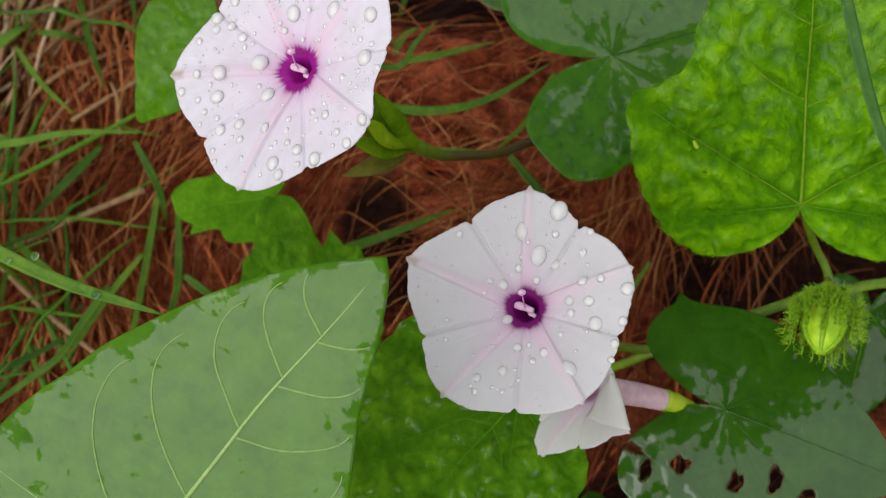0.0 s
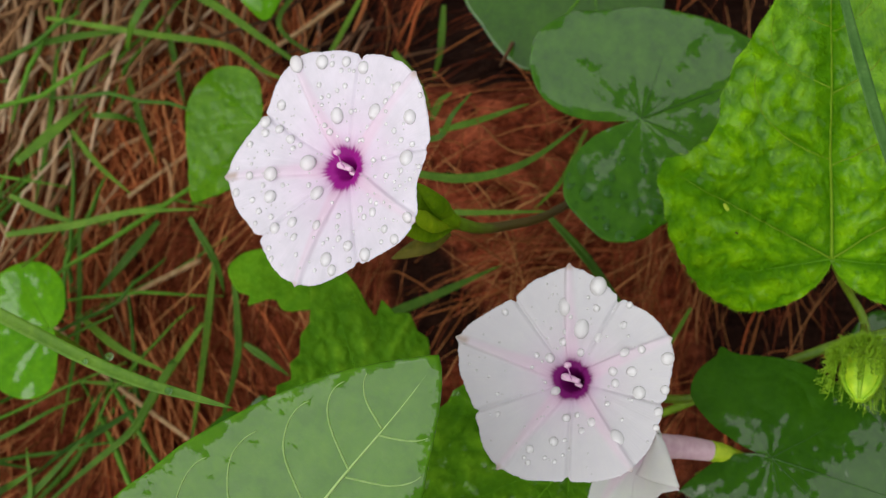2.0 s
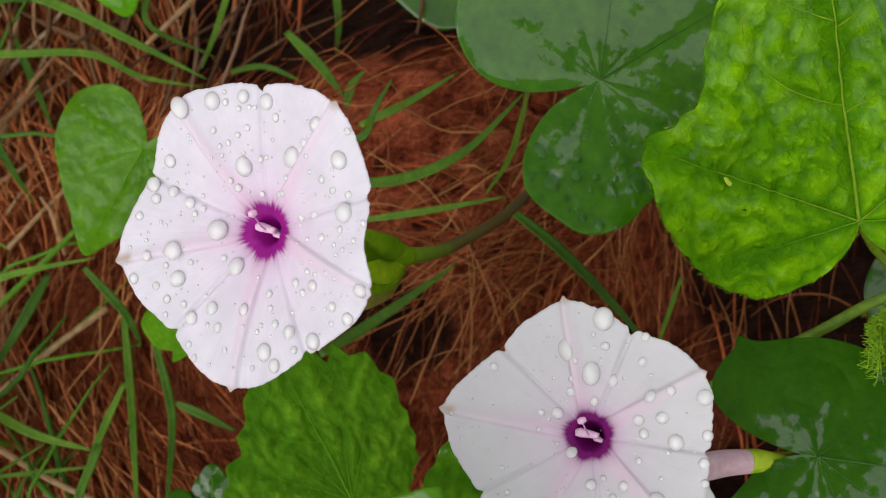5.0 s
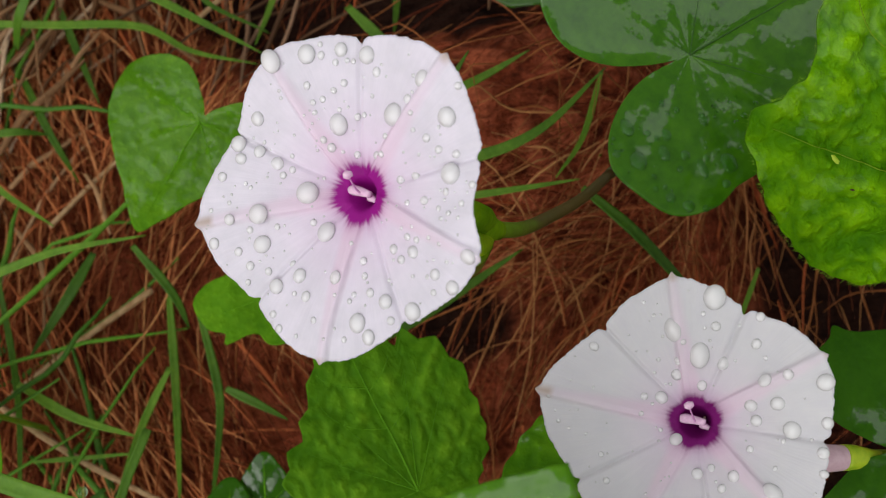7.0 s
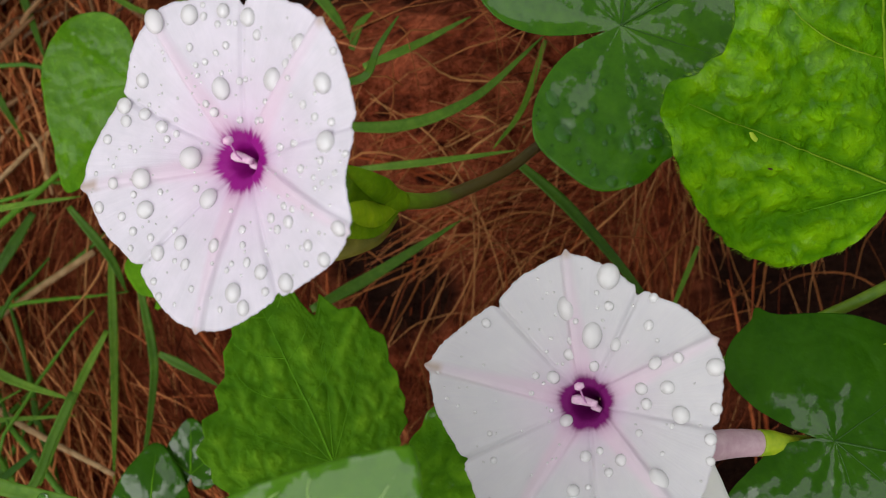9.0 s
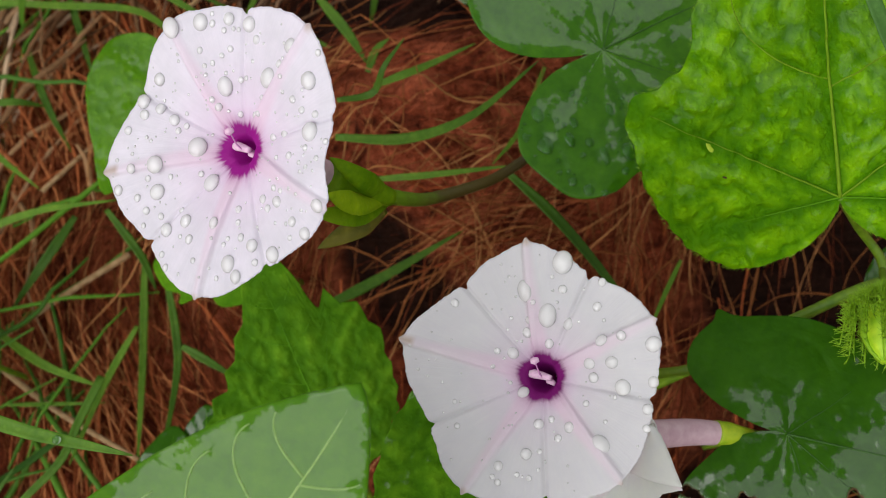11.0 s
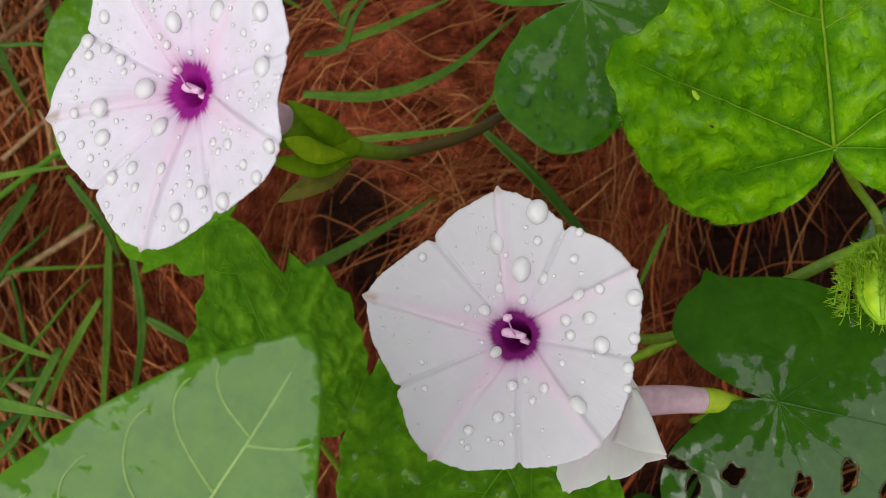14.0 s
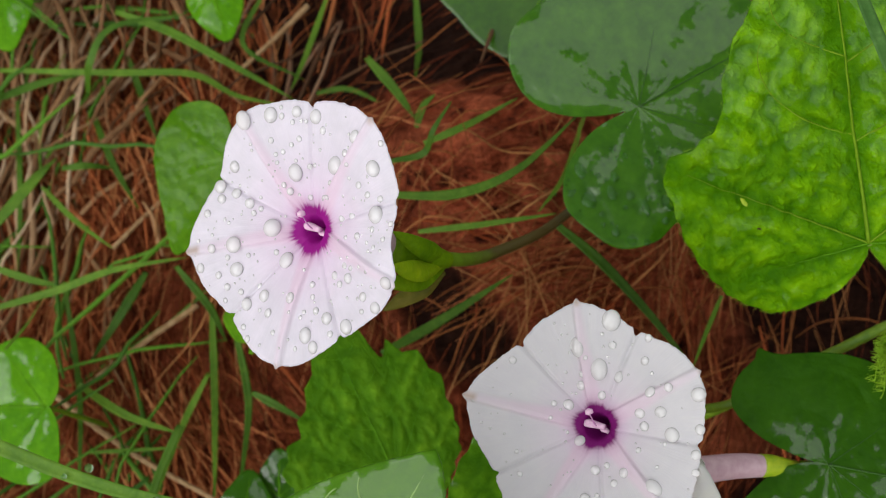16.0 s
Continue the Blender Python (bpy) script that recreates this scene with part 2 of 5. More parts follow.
    l.new(torn.outputs[0], frayed.inputs[1])
    l.new(frayed.outputs[0], less.inputs[2])
    purple = ramp(n, l, less.outputs[0], [(0.0, (1, 1, 1)), (0.15, (1, 1, 1)), (0.168, (0.68, 0.68, 0.68)), (0.19, (0.26, 0.26, 0.26)), (0.225, (0.08, 0.08, 0.08)), (0.28, (0, 0, 0))])
    base = mix_colour(n, l, purple.outputs["Color"], base, heart)
    l.new(base, b.inputs["Base Color"])
    b.inputs["Roughness"].default_value, b.inputs["Specular IOR Level"].default_value = 0.55, 0.25
    bump(n, l, b, streak.outputs["Fac"], 0.14, 0.001)
    tr, mx = n.new("ShaderNodeBsdfTranslucent"), n.new("ShaderNodeMixShader")
    l.new(base, tr.inputs["Color"])
    mx.inputs[0].default_value = 0.36
    l.new(b.outputs[0], mx.inputs[1])
    l.new(tr.outputs[0], mx.inputs[2])
    l.new(mx.outputs[0], n["Material Output"].inputs["Surface"])
    return m


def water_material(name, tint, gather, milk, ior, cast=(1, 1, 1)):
    """Rain drops. gather: the share of a translucent body in place of the light that the lens of water focuses from the
    far side;
    milk: the share of a diffuse body in place of what it throws back; the rest goes straight through, and the skin of
    the drop
    mirrors the sky. cast: the body's colour, green on leaves to stand in for light from the leaf."""
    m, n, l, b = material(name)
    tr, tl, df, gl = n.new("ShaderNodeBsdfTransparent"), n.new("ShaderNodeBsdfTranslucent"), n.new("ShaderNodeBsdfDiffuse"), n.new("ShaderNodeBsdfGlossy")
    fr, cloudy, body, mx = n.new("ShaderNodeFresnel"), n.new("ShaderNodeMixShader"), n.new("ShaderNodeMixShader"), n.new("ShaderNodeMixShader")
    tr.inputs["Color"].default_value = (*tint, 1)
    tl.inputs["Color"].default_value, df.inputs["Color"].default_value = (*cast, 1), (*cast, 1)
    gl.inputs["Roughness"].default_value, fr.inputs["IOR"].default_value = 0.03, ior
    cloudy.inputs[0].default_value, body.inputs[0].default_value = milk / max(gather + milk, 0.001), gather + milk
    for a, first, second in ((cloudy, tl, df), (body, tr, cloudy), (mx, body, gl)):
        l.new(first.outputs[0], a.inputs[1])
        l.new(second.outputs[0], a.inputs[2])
    l.new(fr.outputs[0], mx.inputs[0])
    l.new(mx.outputs[0], n["Material Output"].inputs["Surface"])
    return m


def ageing_stalk_material():
    """A stalk that turns from fresh green to brown along its "age"."""
    m, n, l, b = material("ageing_stalk")
    age, no, add = n.new("ShaderNodeAttribute"), noise_node(n, l, 260, 5), n.new("ShaderNodeMath")
    age.attribute_name = "age"
    add.operation = "MULTIPLY_ADD"
    add.inputs[1].default_value = 0.35
    l.new(no.outputs["Fac"], add.inputs[0])
    l.new(age.outputs["Fac"], add.inputs[2])
    l.new(ramp(n, l, add.outputs[0], [(0.2, (0.14, 0.30, 0.008)), (0.55, (0.085, 0.15, 0.008)), (0.8, (0.065, 0.055, 0.012))]).outputs["Color"], b.inputs["Base Color"])
    b.inputs["Roughness"].default_value, b.inputs["Specular IOR Level"].default_value = 0.4, 0.4
    bump(n, l, b, no.outputs["Fac"], 0.2, 0.0006)
    return m


FADED = petal_material("faded_petal", (0.74, 0.76, 0.71), heart=(0.58, 0.40, 0.53))
# besides its lilac hue, one is brightened, the other dimmed for the light each gets
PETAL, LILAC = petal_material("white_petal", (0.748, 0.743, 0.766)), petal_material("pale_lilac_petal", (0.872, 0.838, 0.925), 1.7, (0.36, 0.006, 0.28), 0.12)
# white and green body colours stand in for light focused inside the drops
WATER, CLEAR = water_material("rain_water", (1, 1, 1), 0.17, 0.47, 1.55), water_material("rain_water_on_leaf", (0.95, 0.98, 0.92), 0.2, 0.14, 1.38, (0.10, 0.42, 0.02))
TUBE = plain_material("pink_tube", (0.56, 0.36, 0.43), (0.70, 0.52, 0.57), 0.45, 300, 0.3, glow_through=0.25)
STAMEN = plain_material("pale_stamen", (0.58, 0.33, 0.52), (0.74, 0.52, 0.66), 0.6, 900, 0.3)
STYLE = plain_material("pink_style", (0.42, 0.16, 0.38), (0.55, 0.27, 0.49), 0.6, 900, 0.2)
SEPAL = leaf_material("yellow_green_sepal", (0.135, 0.285, 0.004), (0.29, 0.49, 0.009), 0.45, 0.15, 0.15, through_light=0.35, net=0.3, mottle=0.4, blistered=False)
SEPAL_PALE = leaf_material("pale_sepal", (0.24, 0.40, 0.006), (0.42, 0.60, 0.015), 0.45, 0.15, 0.15, through_light=0.35, net=0.3, mottle=0.4, blistered=False)
CALYX = plain_material("yellow_calyx", (0.20, 0.34, 0.008), (0.34, 0.44, 0.015), 0.45, 300, 0.3)
BRACT = leaf_material("brownish_green_bract", (0.16, 0.13, 0.02), (0.26, 0.24, 0.03), 0.45, 0.2, 0.2, blistered=False)
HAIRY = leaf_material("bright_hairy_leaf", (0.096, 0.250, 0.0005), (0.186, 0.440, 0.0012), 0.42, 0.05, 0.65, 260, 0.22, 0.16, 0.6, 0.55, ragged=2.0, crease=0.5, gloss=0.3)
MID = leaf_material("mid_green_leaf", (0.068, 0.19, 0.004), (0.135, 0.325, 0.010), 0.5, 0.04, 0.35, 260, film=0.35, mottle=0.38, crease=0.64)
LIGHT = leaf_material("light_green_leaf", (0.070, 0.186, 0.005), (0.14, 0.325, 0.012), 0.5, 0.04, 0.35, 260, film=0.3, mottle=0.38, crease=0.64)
FRESH = leaf_material("fresh_wet_leaf", (0.075, 0.26, 0.002), (0.16, 0.42, 0.006), 0.42, 0.08, 0.2, 260, 0.25, 0.9, ragged=0.8)
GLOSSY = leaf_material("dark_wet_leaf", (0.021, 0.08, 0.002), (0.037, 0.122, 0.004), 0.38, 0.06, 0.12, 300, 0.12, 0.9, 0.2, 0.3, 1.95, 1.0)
WET = leaf_material("wet_leaf", (0.034, 0.125, 0.002), (0.058, 0.182, 0.004), 0.38, 0.06, 0.12, 300, 0.12, 0.92, 0.2, 0.45, 1.95, 1.8, haze=0.1)
PALE = leaf_material("wet_pale_leaf", (0.05, 0.15, 0.003), (0.08, 0.21, 0.005), 0.4, 0.07, 0.08, 300, 0.12, 0.42, 0.2, 0.3, ragged=2.0)
# near-black green that stands in for the shade of the undergrowth
DEEP_SHADE = leaf_material("undergrowth_shade_leaf", (0.012, 0.05, 0.002), (0.028, 0.10, 0.003), 0.4, 0.1, 0.2, film=0.12)
# mid green darkened in the colour for leaves that lie in shade
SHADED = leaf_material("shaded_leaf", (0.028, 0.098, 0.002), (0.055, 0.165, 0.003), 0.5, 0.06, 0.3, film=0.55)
VEIN = plain_material("pale_vein", (0.22, 0.36, 0.10), (0.31, 0.45, 0.16), 0.45, 500, 0.2)
VEIN_SOFT = plain_material("soft_pale_vein", (0.16, 0.28, 0.07), (0.22, 0.35, 0.11), 0.45, 500, 0.25)
VEIN_DARK = plain_material("green_vein", (0.10, 0.20, 0.004), (0.155, 0.28, 0.010), 0.5, 500, 0.1)
VEIN_MID = plain_material("leaf_green_vein", (0.06, 0.19, 0.002), (0.10, 0.27, 0.004), 0.5, 500, 0.1)
VEIN_DEEP = plain_material("dark_vein", (0.02, 0.07, 0.006), (0.035, 0.11, 0.01), 0.45, 500, 0.3)
STEM = plain_material("green_stem", (0.08, 0.18, 0.006), (0.16, 0.28, 0.012), 0.4, 300, 0.4)
BROWN_STEM = plain_material("brown_green_stem", (0.045, 0.045, 0.006), (0.08, 0.09, 0.01), 0.4, 260, 0.4)
GRASS = leaf_material("grass_green", (0.058, 0.146, 0.009), (0.132, 0.268, 0.022), 0.42, 0.2, 0.12, 400, 0.25, blistered=False, vary=True)
GRASS_BRIGHT = leaf_material("bright_grass", (0.075, 0.18, 0.010), (0.15, 0.30, 0.024), 0.42, 0.2, 0.12, 400, 0.25, blistered=False)
GRASS_BLUE = leaf_material("blue_green_grass", (0.048, 0.135, 0.022), (0.085, 0.20, 0.042), 0.42, 0.2, 0.12, 400, 0.12, blistered=False)
GRASS_DARK = leaf_material("grass_dark", (0.02, 0.07, 0.005), (0.045, 0.13, 0.011), 0.45, 0.12, 0.12, 400, 0.25, blistered=False)
DEAD = island_material("dead_stalks", [(0.0, (0.04, 0.018, 0.008)), (0.6, (0.14, 0.07, 0.035)), (1.0, (0.34, 0.2, 0.12))], 0.75, 0.1)
STRAW = plain_material("dry_straw", (0.28, 0.16, 0.07), (0.46, 0.31, 0.16), 0.7, 300, 0.2)
BUD = plain_material("yellow_green_bud", (0.22, 0.45, 0.008), (0.42, 0.62, 0.02), 0.45, 260, 0.4)
HAIR = plain_material("bract_hair", (0.13, 0.30, 0.004), (0.25, 0.43, 0.010), 0.5, 700, 0.3)
FIBRE = island_material("red_brown_fibre", [(0.0, (0.06, 0.012, 0.005)), (0.5, (0.22, 0.048, 0.018)), (0.9, (0.42, 0.115, 0.043)), (1.0, (0.56, 0.22, 0.09))], 0.7, 0.05)
ROPE = island_material("dark_red_fibre", [(0.0, (0.04, 0.008, 0.004)), (0.4, (0.26, 0.055, 0.018)), (0.8, (0.47, 0.12, 0.04)), (1.0, (0.52, 0.22, 0.08))], 0.75, 0.05)
RIM = plain_material("dead_leaf_rim", (0.03, 0.02, 0.008), (0.11, 0.075, 0.03), 0.7, 900, 0.1)
LITTER = island_material("dry_litter", [(0.0, (0.12, 0.052, 0.02)), (0.65, (0.39, 0.215, 0.10)), (1.0, (0.62, 0.45, 0.29))], 0.75, 0.15)
COIR = island_material("orange_coir", [(0.0, (0.18, 0.042, 0.014)), (0.5, (0.52, 0.15, 0.05)), (1.0, (0.70, 0.31, 0.12))], 0.7, 0.05)
TAN = island_material("orange_tan_fibre", [(0.0, (0.17, 0.05, 0.016)), (0.5, (0.33, 0.12, 0.038)), (1.0, (0.50, 0.24, 0.09))], 0.7, 0.05)
FAR_GRASS = island_material("far_grass", [(0.0, (0.04, 0.12, 0.006)), (1.0, (0.12, 0.30, 0.02))], 0.5, 0.2)


def soil_material():
    m, n, l, b = material("red_soil")
    a, f = noise_node(n, l, 55, 6, rough=0.65), noise_node(n, l, 330, 6)
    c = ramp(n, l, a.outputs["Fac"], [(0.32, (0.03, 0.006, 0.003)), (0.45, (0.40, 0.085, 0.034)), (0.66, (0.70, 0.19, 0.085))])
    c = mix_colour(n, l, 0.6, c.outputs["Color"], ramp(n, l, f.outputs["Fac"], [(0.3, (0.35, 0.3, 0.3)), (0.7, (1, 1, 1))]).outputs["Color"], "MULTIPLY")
    humus_shade = n.new("ShaderNodeAttribute")
    humus_shade.attribute_name = "humus_shade"
    # black soil and the shade of hollows share this dark colour
    c = mix_colour(n, l, humus_shade.outputs["Fac"], c, mix_colour(n, l, f.outputs["Fac"], (0.008, 0.003, 0.002), (0.045, 0.017, 0.009)))
    l.new(c, b.inputs["Base Color"])
    b.inputs["Roughness"].default_value, b.inputs["Specular IOR Level"].default_value = 0.8, 0.06
    tc, mp, band, rough_sum = n.new("ShaderNodeTexCoord"), n.new("ShaderNodeMapping"), n.new("ShaderNodeTexNoise"), n.new("ShaderNodeMath")
    mp.inputs["Scale"].default_value, mp.inputs["Rotation"].default_value = (60, 260, 120), (0, 0, radians(-14))
    l.new(tc.outputs["Object"], mp.inputs["Vector"])
    l.new(mp.outputs["Vector"], band.inputs["Vector"])
    band.inputs["Scale"].default_value, band.inputs["Detail"].default_value, band.inputs["Roughness"].default_value = 1.0, 7, 0.7
    rough_sum.operation = "ADD"
    l.new(f.outputs["Fac"], rough_sum.inputs[0])
    l.new(band.outputs["Fac"], rough_sum.inputs[1])
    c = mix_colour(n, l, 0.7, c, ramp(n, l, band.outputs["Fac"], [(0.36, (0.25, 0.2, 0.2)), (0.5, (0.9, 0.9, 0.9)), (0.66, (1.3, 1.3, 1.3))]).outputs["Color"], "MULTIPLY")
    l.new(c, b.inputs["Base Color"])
    bump(n, l, b, rough_sum.outputs[0], 1.0, 0.006)
    return m


SOIL = soil_material()


# ---- ground ----
def ground_height(x, y):
    mound = 0.075 * math.exp(-((x - 0.03) / 0.095) ** 2 - ((y - 0.26) / 0.06) ** 2)
    near = math.exp(-((x / 0.8) ** 2 + ((y - 0.2) / 0.8) ** 2))
    lumps = 0.03 * abs(noise.noise((x * 34 + 5, y * 75 + 3 * noise.noise((x * 20, y * 20, 2)), 0.9))) * mound / 0.075 + 0.010 * noise.noise((x * 22, y * 22, 0.3)) + 0.006 * noise.noise((x * 70, y * 70, 1.7)) + 0.003 * noise.noise((x * 190, y * 190, 4.1))
    return 0.01 + mound + lumps * near


def humus_shade_at(x, y):
    """Share of black rotted soil between the red fibres, and of shade painted into hollows and under leaves."""
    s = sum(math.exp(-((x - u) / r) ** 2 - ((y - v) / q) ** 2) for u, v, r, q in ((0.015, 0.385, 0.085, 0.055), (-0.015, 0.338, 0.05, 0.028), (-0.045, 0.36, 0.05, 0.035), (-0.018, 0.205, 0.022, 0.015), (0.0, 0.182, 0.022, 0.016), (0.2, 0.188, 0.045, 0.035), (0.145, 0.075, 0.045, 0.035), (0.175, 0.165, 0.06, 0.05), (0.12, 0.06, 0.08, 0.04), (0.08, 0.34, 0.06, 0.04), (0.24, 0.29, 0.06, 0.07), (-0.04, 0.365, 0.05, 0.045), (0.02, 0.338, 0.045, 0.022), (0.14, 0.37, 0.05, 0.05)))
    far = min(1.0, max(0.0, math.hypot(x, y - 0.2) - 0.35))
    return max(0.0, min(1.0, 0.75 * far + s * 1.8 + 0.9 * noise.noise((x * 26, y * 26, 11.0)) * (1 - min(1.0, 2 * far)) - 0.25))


def build_ground():
    steps = lambda c: [c + s for s in (-60, -20, -6, -2.5, -1.2, -0.7)] + [c + v for v in np.linspace(-0.42, 0.42, 301)] + [c + s for s in (0.7, 1.2, 2.5, 6, 20, 60)]
    xs, ys = steps(0.0), steps(0.2)
    verts = [(x, y, ground_height(x, y)) for y in ys for x in xs]
    w = len(xs)
    faces = [(j * w + i, j * w + i + 1, (j + 1) * w + i + 1, (j + 1) * w + i) for j in range(len(ys) - 1) for i in range(w - 1)]
    ob = new("ground", mesh_of("ground", verts, faces))
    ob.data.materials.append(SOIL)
    ob.data.attributes.new("humus_shade", "FLOAT", "POINT").data.foreach_set("value", [humus_shade_at(x, y) for y in ys for x in xs])
    tagged(ob, "damp red-brown earth mound under fibres and grass", "ground", kind="structure")


build_ground()


# ---- leaves ----
def leaf(name, label, at, along, normal, profile, mat, veins=(), side_veins=(), vein_mat=None, vein_r=0.0006, bend=0.0, cup=0.0, fold=0.0,
         pucker=0.0, pucker_size=0.010, valley=0.0, teeth=0.0, tooth_n=40, holes=(), stalk=None, stalk_mat=None, stalk_r=0.0012, sag=0.0,
         rings=30, spokes=200, group="vine leaves", raised=0.7, seed=0.0, wet=None):
    """A leaf that spreads from its stalk's joint: radii in mm by degrees from its tip. bend: droop along, cup: droop of the rim, fold: rise of
    both halves from the midrib, pucker: swellings, valley: depth of the veins' grooves, veins: (degrees, share of the radius)."""
    radius = ring_profile(profile)
    size = max(r for _, r in profile) / 1000
    m = frame_at(at, along, normal)

    def vein_gap(x, y):
        g = 1.0
        for a, share in veins:
            ca, sa = math.cos(radians(a)), math.sin(radians(a))
            s = x * ca + y * sa
            if s > 0:
                g = min(g, abs(-x * sa + y * ca) / (0.003 + 0.085 * s))
        for s0 in side_veins:
            u, v = x - radius(0) / 1000 * s0, abs(y)
            s = 0.6 * u + 0.8 * v
            if s > 0 and v < 0.03:
                g = min(g, abs(0.8 * u - 0.6 * v) / 0.0035 + 0.35)
        return g

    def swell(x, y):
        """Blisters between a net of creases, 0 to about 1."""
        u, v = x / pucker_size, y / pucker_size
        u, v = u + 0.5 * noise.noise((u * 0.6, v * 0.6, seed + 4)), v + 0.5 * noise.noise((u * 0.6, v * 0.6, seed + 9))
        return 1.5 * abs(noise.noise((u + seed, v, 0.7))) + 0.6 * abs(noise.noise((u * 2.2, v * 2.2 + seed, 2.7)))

    def height(x, y):
        r = math.hypot(x, y) / size
        z = bend * size * (x / size) ** 2 * (1 if x > 0 else 0.3) + cup * size * r * r + fold * abs(y) + sag * size * (y / size)
        if pucker:
            z += pucker * swell(x, y) * min(1, r * 4)
        if valley:
            z -= valley * math.exp(-vein_gap(x, y) ** 2) * min(1, r * 5)
        z += 0.05 * size * noise.noise((x / size * 1.4 + seed, y / size * 1.4, 3.3)) * r
        return z

    def gnawed(hx, a):
        """The uneven outline of a chewed hole."""
        return 1 + 0.6 * noise.noise((math.cos(a) * 1.2 + hx * 900, math.sin(a) * 1.2, 0.4))

    def place(x, y, lift=0.0):
        return m @ Vector((x, y, height(x, y) + lift))

    verts, faces = [place(0, 0)], []
    inside = []
    for k in range(1, rings + 1):
        s = (k / rings) ** 0.85
        for i in range(spokes):
            a = 360 * i / spokes - 180
            r = radius(a) / 1000
            if teeth:
                r *= 1 + teeth * (abs((i * tooth_n / spokes) % 1 - 0.5) * 2 - 0.5) * s ** 6 + 0.6 * teeth * noise.noise((i * 0.11, seed, 0.5)) * s ** 6
            x, y = s * r * math.cos(radians(a)), s * r * math.sin(radians(a))
            verts.append(place(x, y))
            inside.append((x, y))
    for i in range(spokes):
        faces.append((0, 1 + i, 1 + (i + 1) % spokes))
    for k in range(rings - 1):
        for i in range(spokes):
            j = (i + 1) % spokes
            quad = (1 + k * spokes + i, 1 + (k + 1) * spokes + i, 1 + (k + 1) * spokes + j, 1 + k * spokes + j)
            cx, cy = (sum(inside[q - 1][c] for q in quad) / 4 for c in (0, 1))
            if not any(math.hypot((cx - hx) / hw, (cy - hy) / hh) < gnawed(hx, math.atan2((cy - hy) / hh, (cx - hx) / hw)) for hx, hy, hw, hh in holes):
                faces.append(quad)
    root = thing(name, m, label, "leaf", group)
    blade = part("blade", (verts, faces), mat, root, thick=0.00035)
    # bulge: 0 in shaded creases and along veins, high on lit blister tops
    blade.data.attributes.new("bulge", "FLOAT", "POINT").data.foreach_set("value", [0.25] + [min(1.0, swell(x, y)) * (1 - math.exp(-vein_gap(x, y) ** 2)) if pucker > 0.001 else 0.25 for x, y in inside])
    if wet:
        # besides the film's ragged edge, these place the sky's sheen over the blade
        base, wx, wy, rim, groove, uneven, fleck = wet
        film = [base]
        for q, (x, y) in enumerate(inside):
            s = ((q // spokes + 1) / rings) ** 0.85
            d = math.hypot(x, y) + 1e-6
            streak = noise.noise((x / d * 4.5 + seed, y / d * 4.5, d / size * 1.6))
            film.append(base + (wx * x + wy * y) / size - rim * s ** 12 + fleck * noise.noise((x / size * 21 + seed, y / size * 21, 2.0)) + uneven * (0.45 * noise.noise((x / size * 3 + seed, y / size * 3, 8.0)) + 0.4 * streak) - groove * math.exp(-(2.2 * vein_gap(x, y)) ** 2))
        blade.data.attributes.new("wet", "FLOAT", "POINT").data.foreach_set("value", film)
    vm = vein_mat or VEIN_MID
    for a, share in veins:
        r = radius(a) / 1000 * share
        ca, sa = math.cos(radians(a)), math.sin(radians(a))
        sway = [0.014 * r * noise.noise((s * 2.6 + a, seed, 1.1)) * min(1, s * 3) for s in np.linspace(0.0, 1, 48)]
        line = [place(r * s * ca - w * sa, r * s * sa + w * ca, vein_r * (raised - 0.6) + 0.0001) for s, w in zip(np.linspace(0.0, 1, 48), sway)]
        part("midrib" if a == 0 else "vein", tube(line, (vein_r * (1.5 if a == 0 else 0.8), vein_r * (0.9 if a == 0 else 0.45), vein_r * 0.2), 6, 64), vm if abs(a) < 70 or vm is not VEIN_DARK else VEIN_MID, root)
    for s0 in side_veins:
        for side in (1, -1):
            x, y, line = radius(0) / 1000 * (s0 + 0.01 * side), 0.0, []
            for u in range(60):
                line.append(place(x, y, (0.25 * u / 60 - 0.2) * vein_r))
                a = radians(64 - 74 * (1.2 * u / (0.50 * radius(0) * (1 - 0.9 * s0))) ** 2.2 + 8 * noise.noise((u * 0.12, s0 * 9, side))) * side
                x, y = x + 0.0012 * math.cos(a), y + 0.0012 * math.sin(a)
                if abs(math.degrees(a)) > 30 and a * side < 0:
                    break
                if math.hypot(x, y) * 1000 > 0.98 * radius(math.degrees(math.atan2(y, x))):
                    break
            if len(line) > 3:
                part("vein", tube(line, (vein_r * 0.75, vein_r * 0.62, vein_r * 0.34), 6, 40), VEIN_SOFT if vm is VEIN else vm, root)
    for hx, hy, hw, hh in holes:
        rv, rf, q = [], [], 36
        for i in range(q):
            a = 2 * math.pi * i / q
            g = gnawed(hx, a)
            for k in (0.93, 1.0, 1.06 + 0.08 * noise.noise((math.cos(a) * 2 + hx * 700, math.sin(a) * 2, 2.0))):
                x, y = hx + hw * g * k * math.cos(a), hy + hh * g * k * math.sin(a)
                rv.append(place(x, y, 0.0003 if k > 0.9 else -0.0005))
        for i in range(q):
            j = (i + 1) % q
            rf += [(3 * i + k, 3 * i + k + 1, 3 * j + k + 1, 3 * j + k) for k in (0, 1)]
        part("dead_rim", (rv, rf), RIM, root, "brown dead rim of a chewed hole")
    if stalk:
        part("petiole", tube([m @ Vector((0, 0, -0.0006))] + [Vector(p) for p in stalk], (stalk_r * 0.9, stalk_r, stalk_r * 1.1), 8, 18), stalk_mat or STEM, root)
    return root, m, height


def mirror(rows):
    return rows + [(-a, r) for a, r in rows if 0 < a < 180]


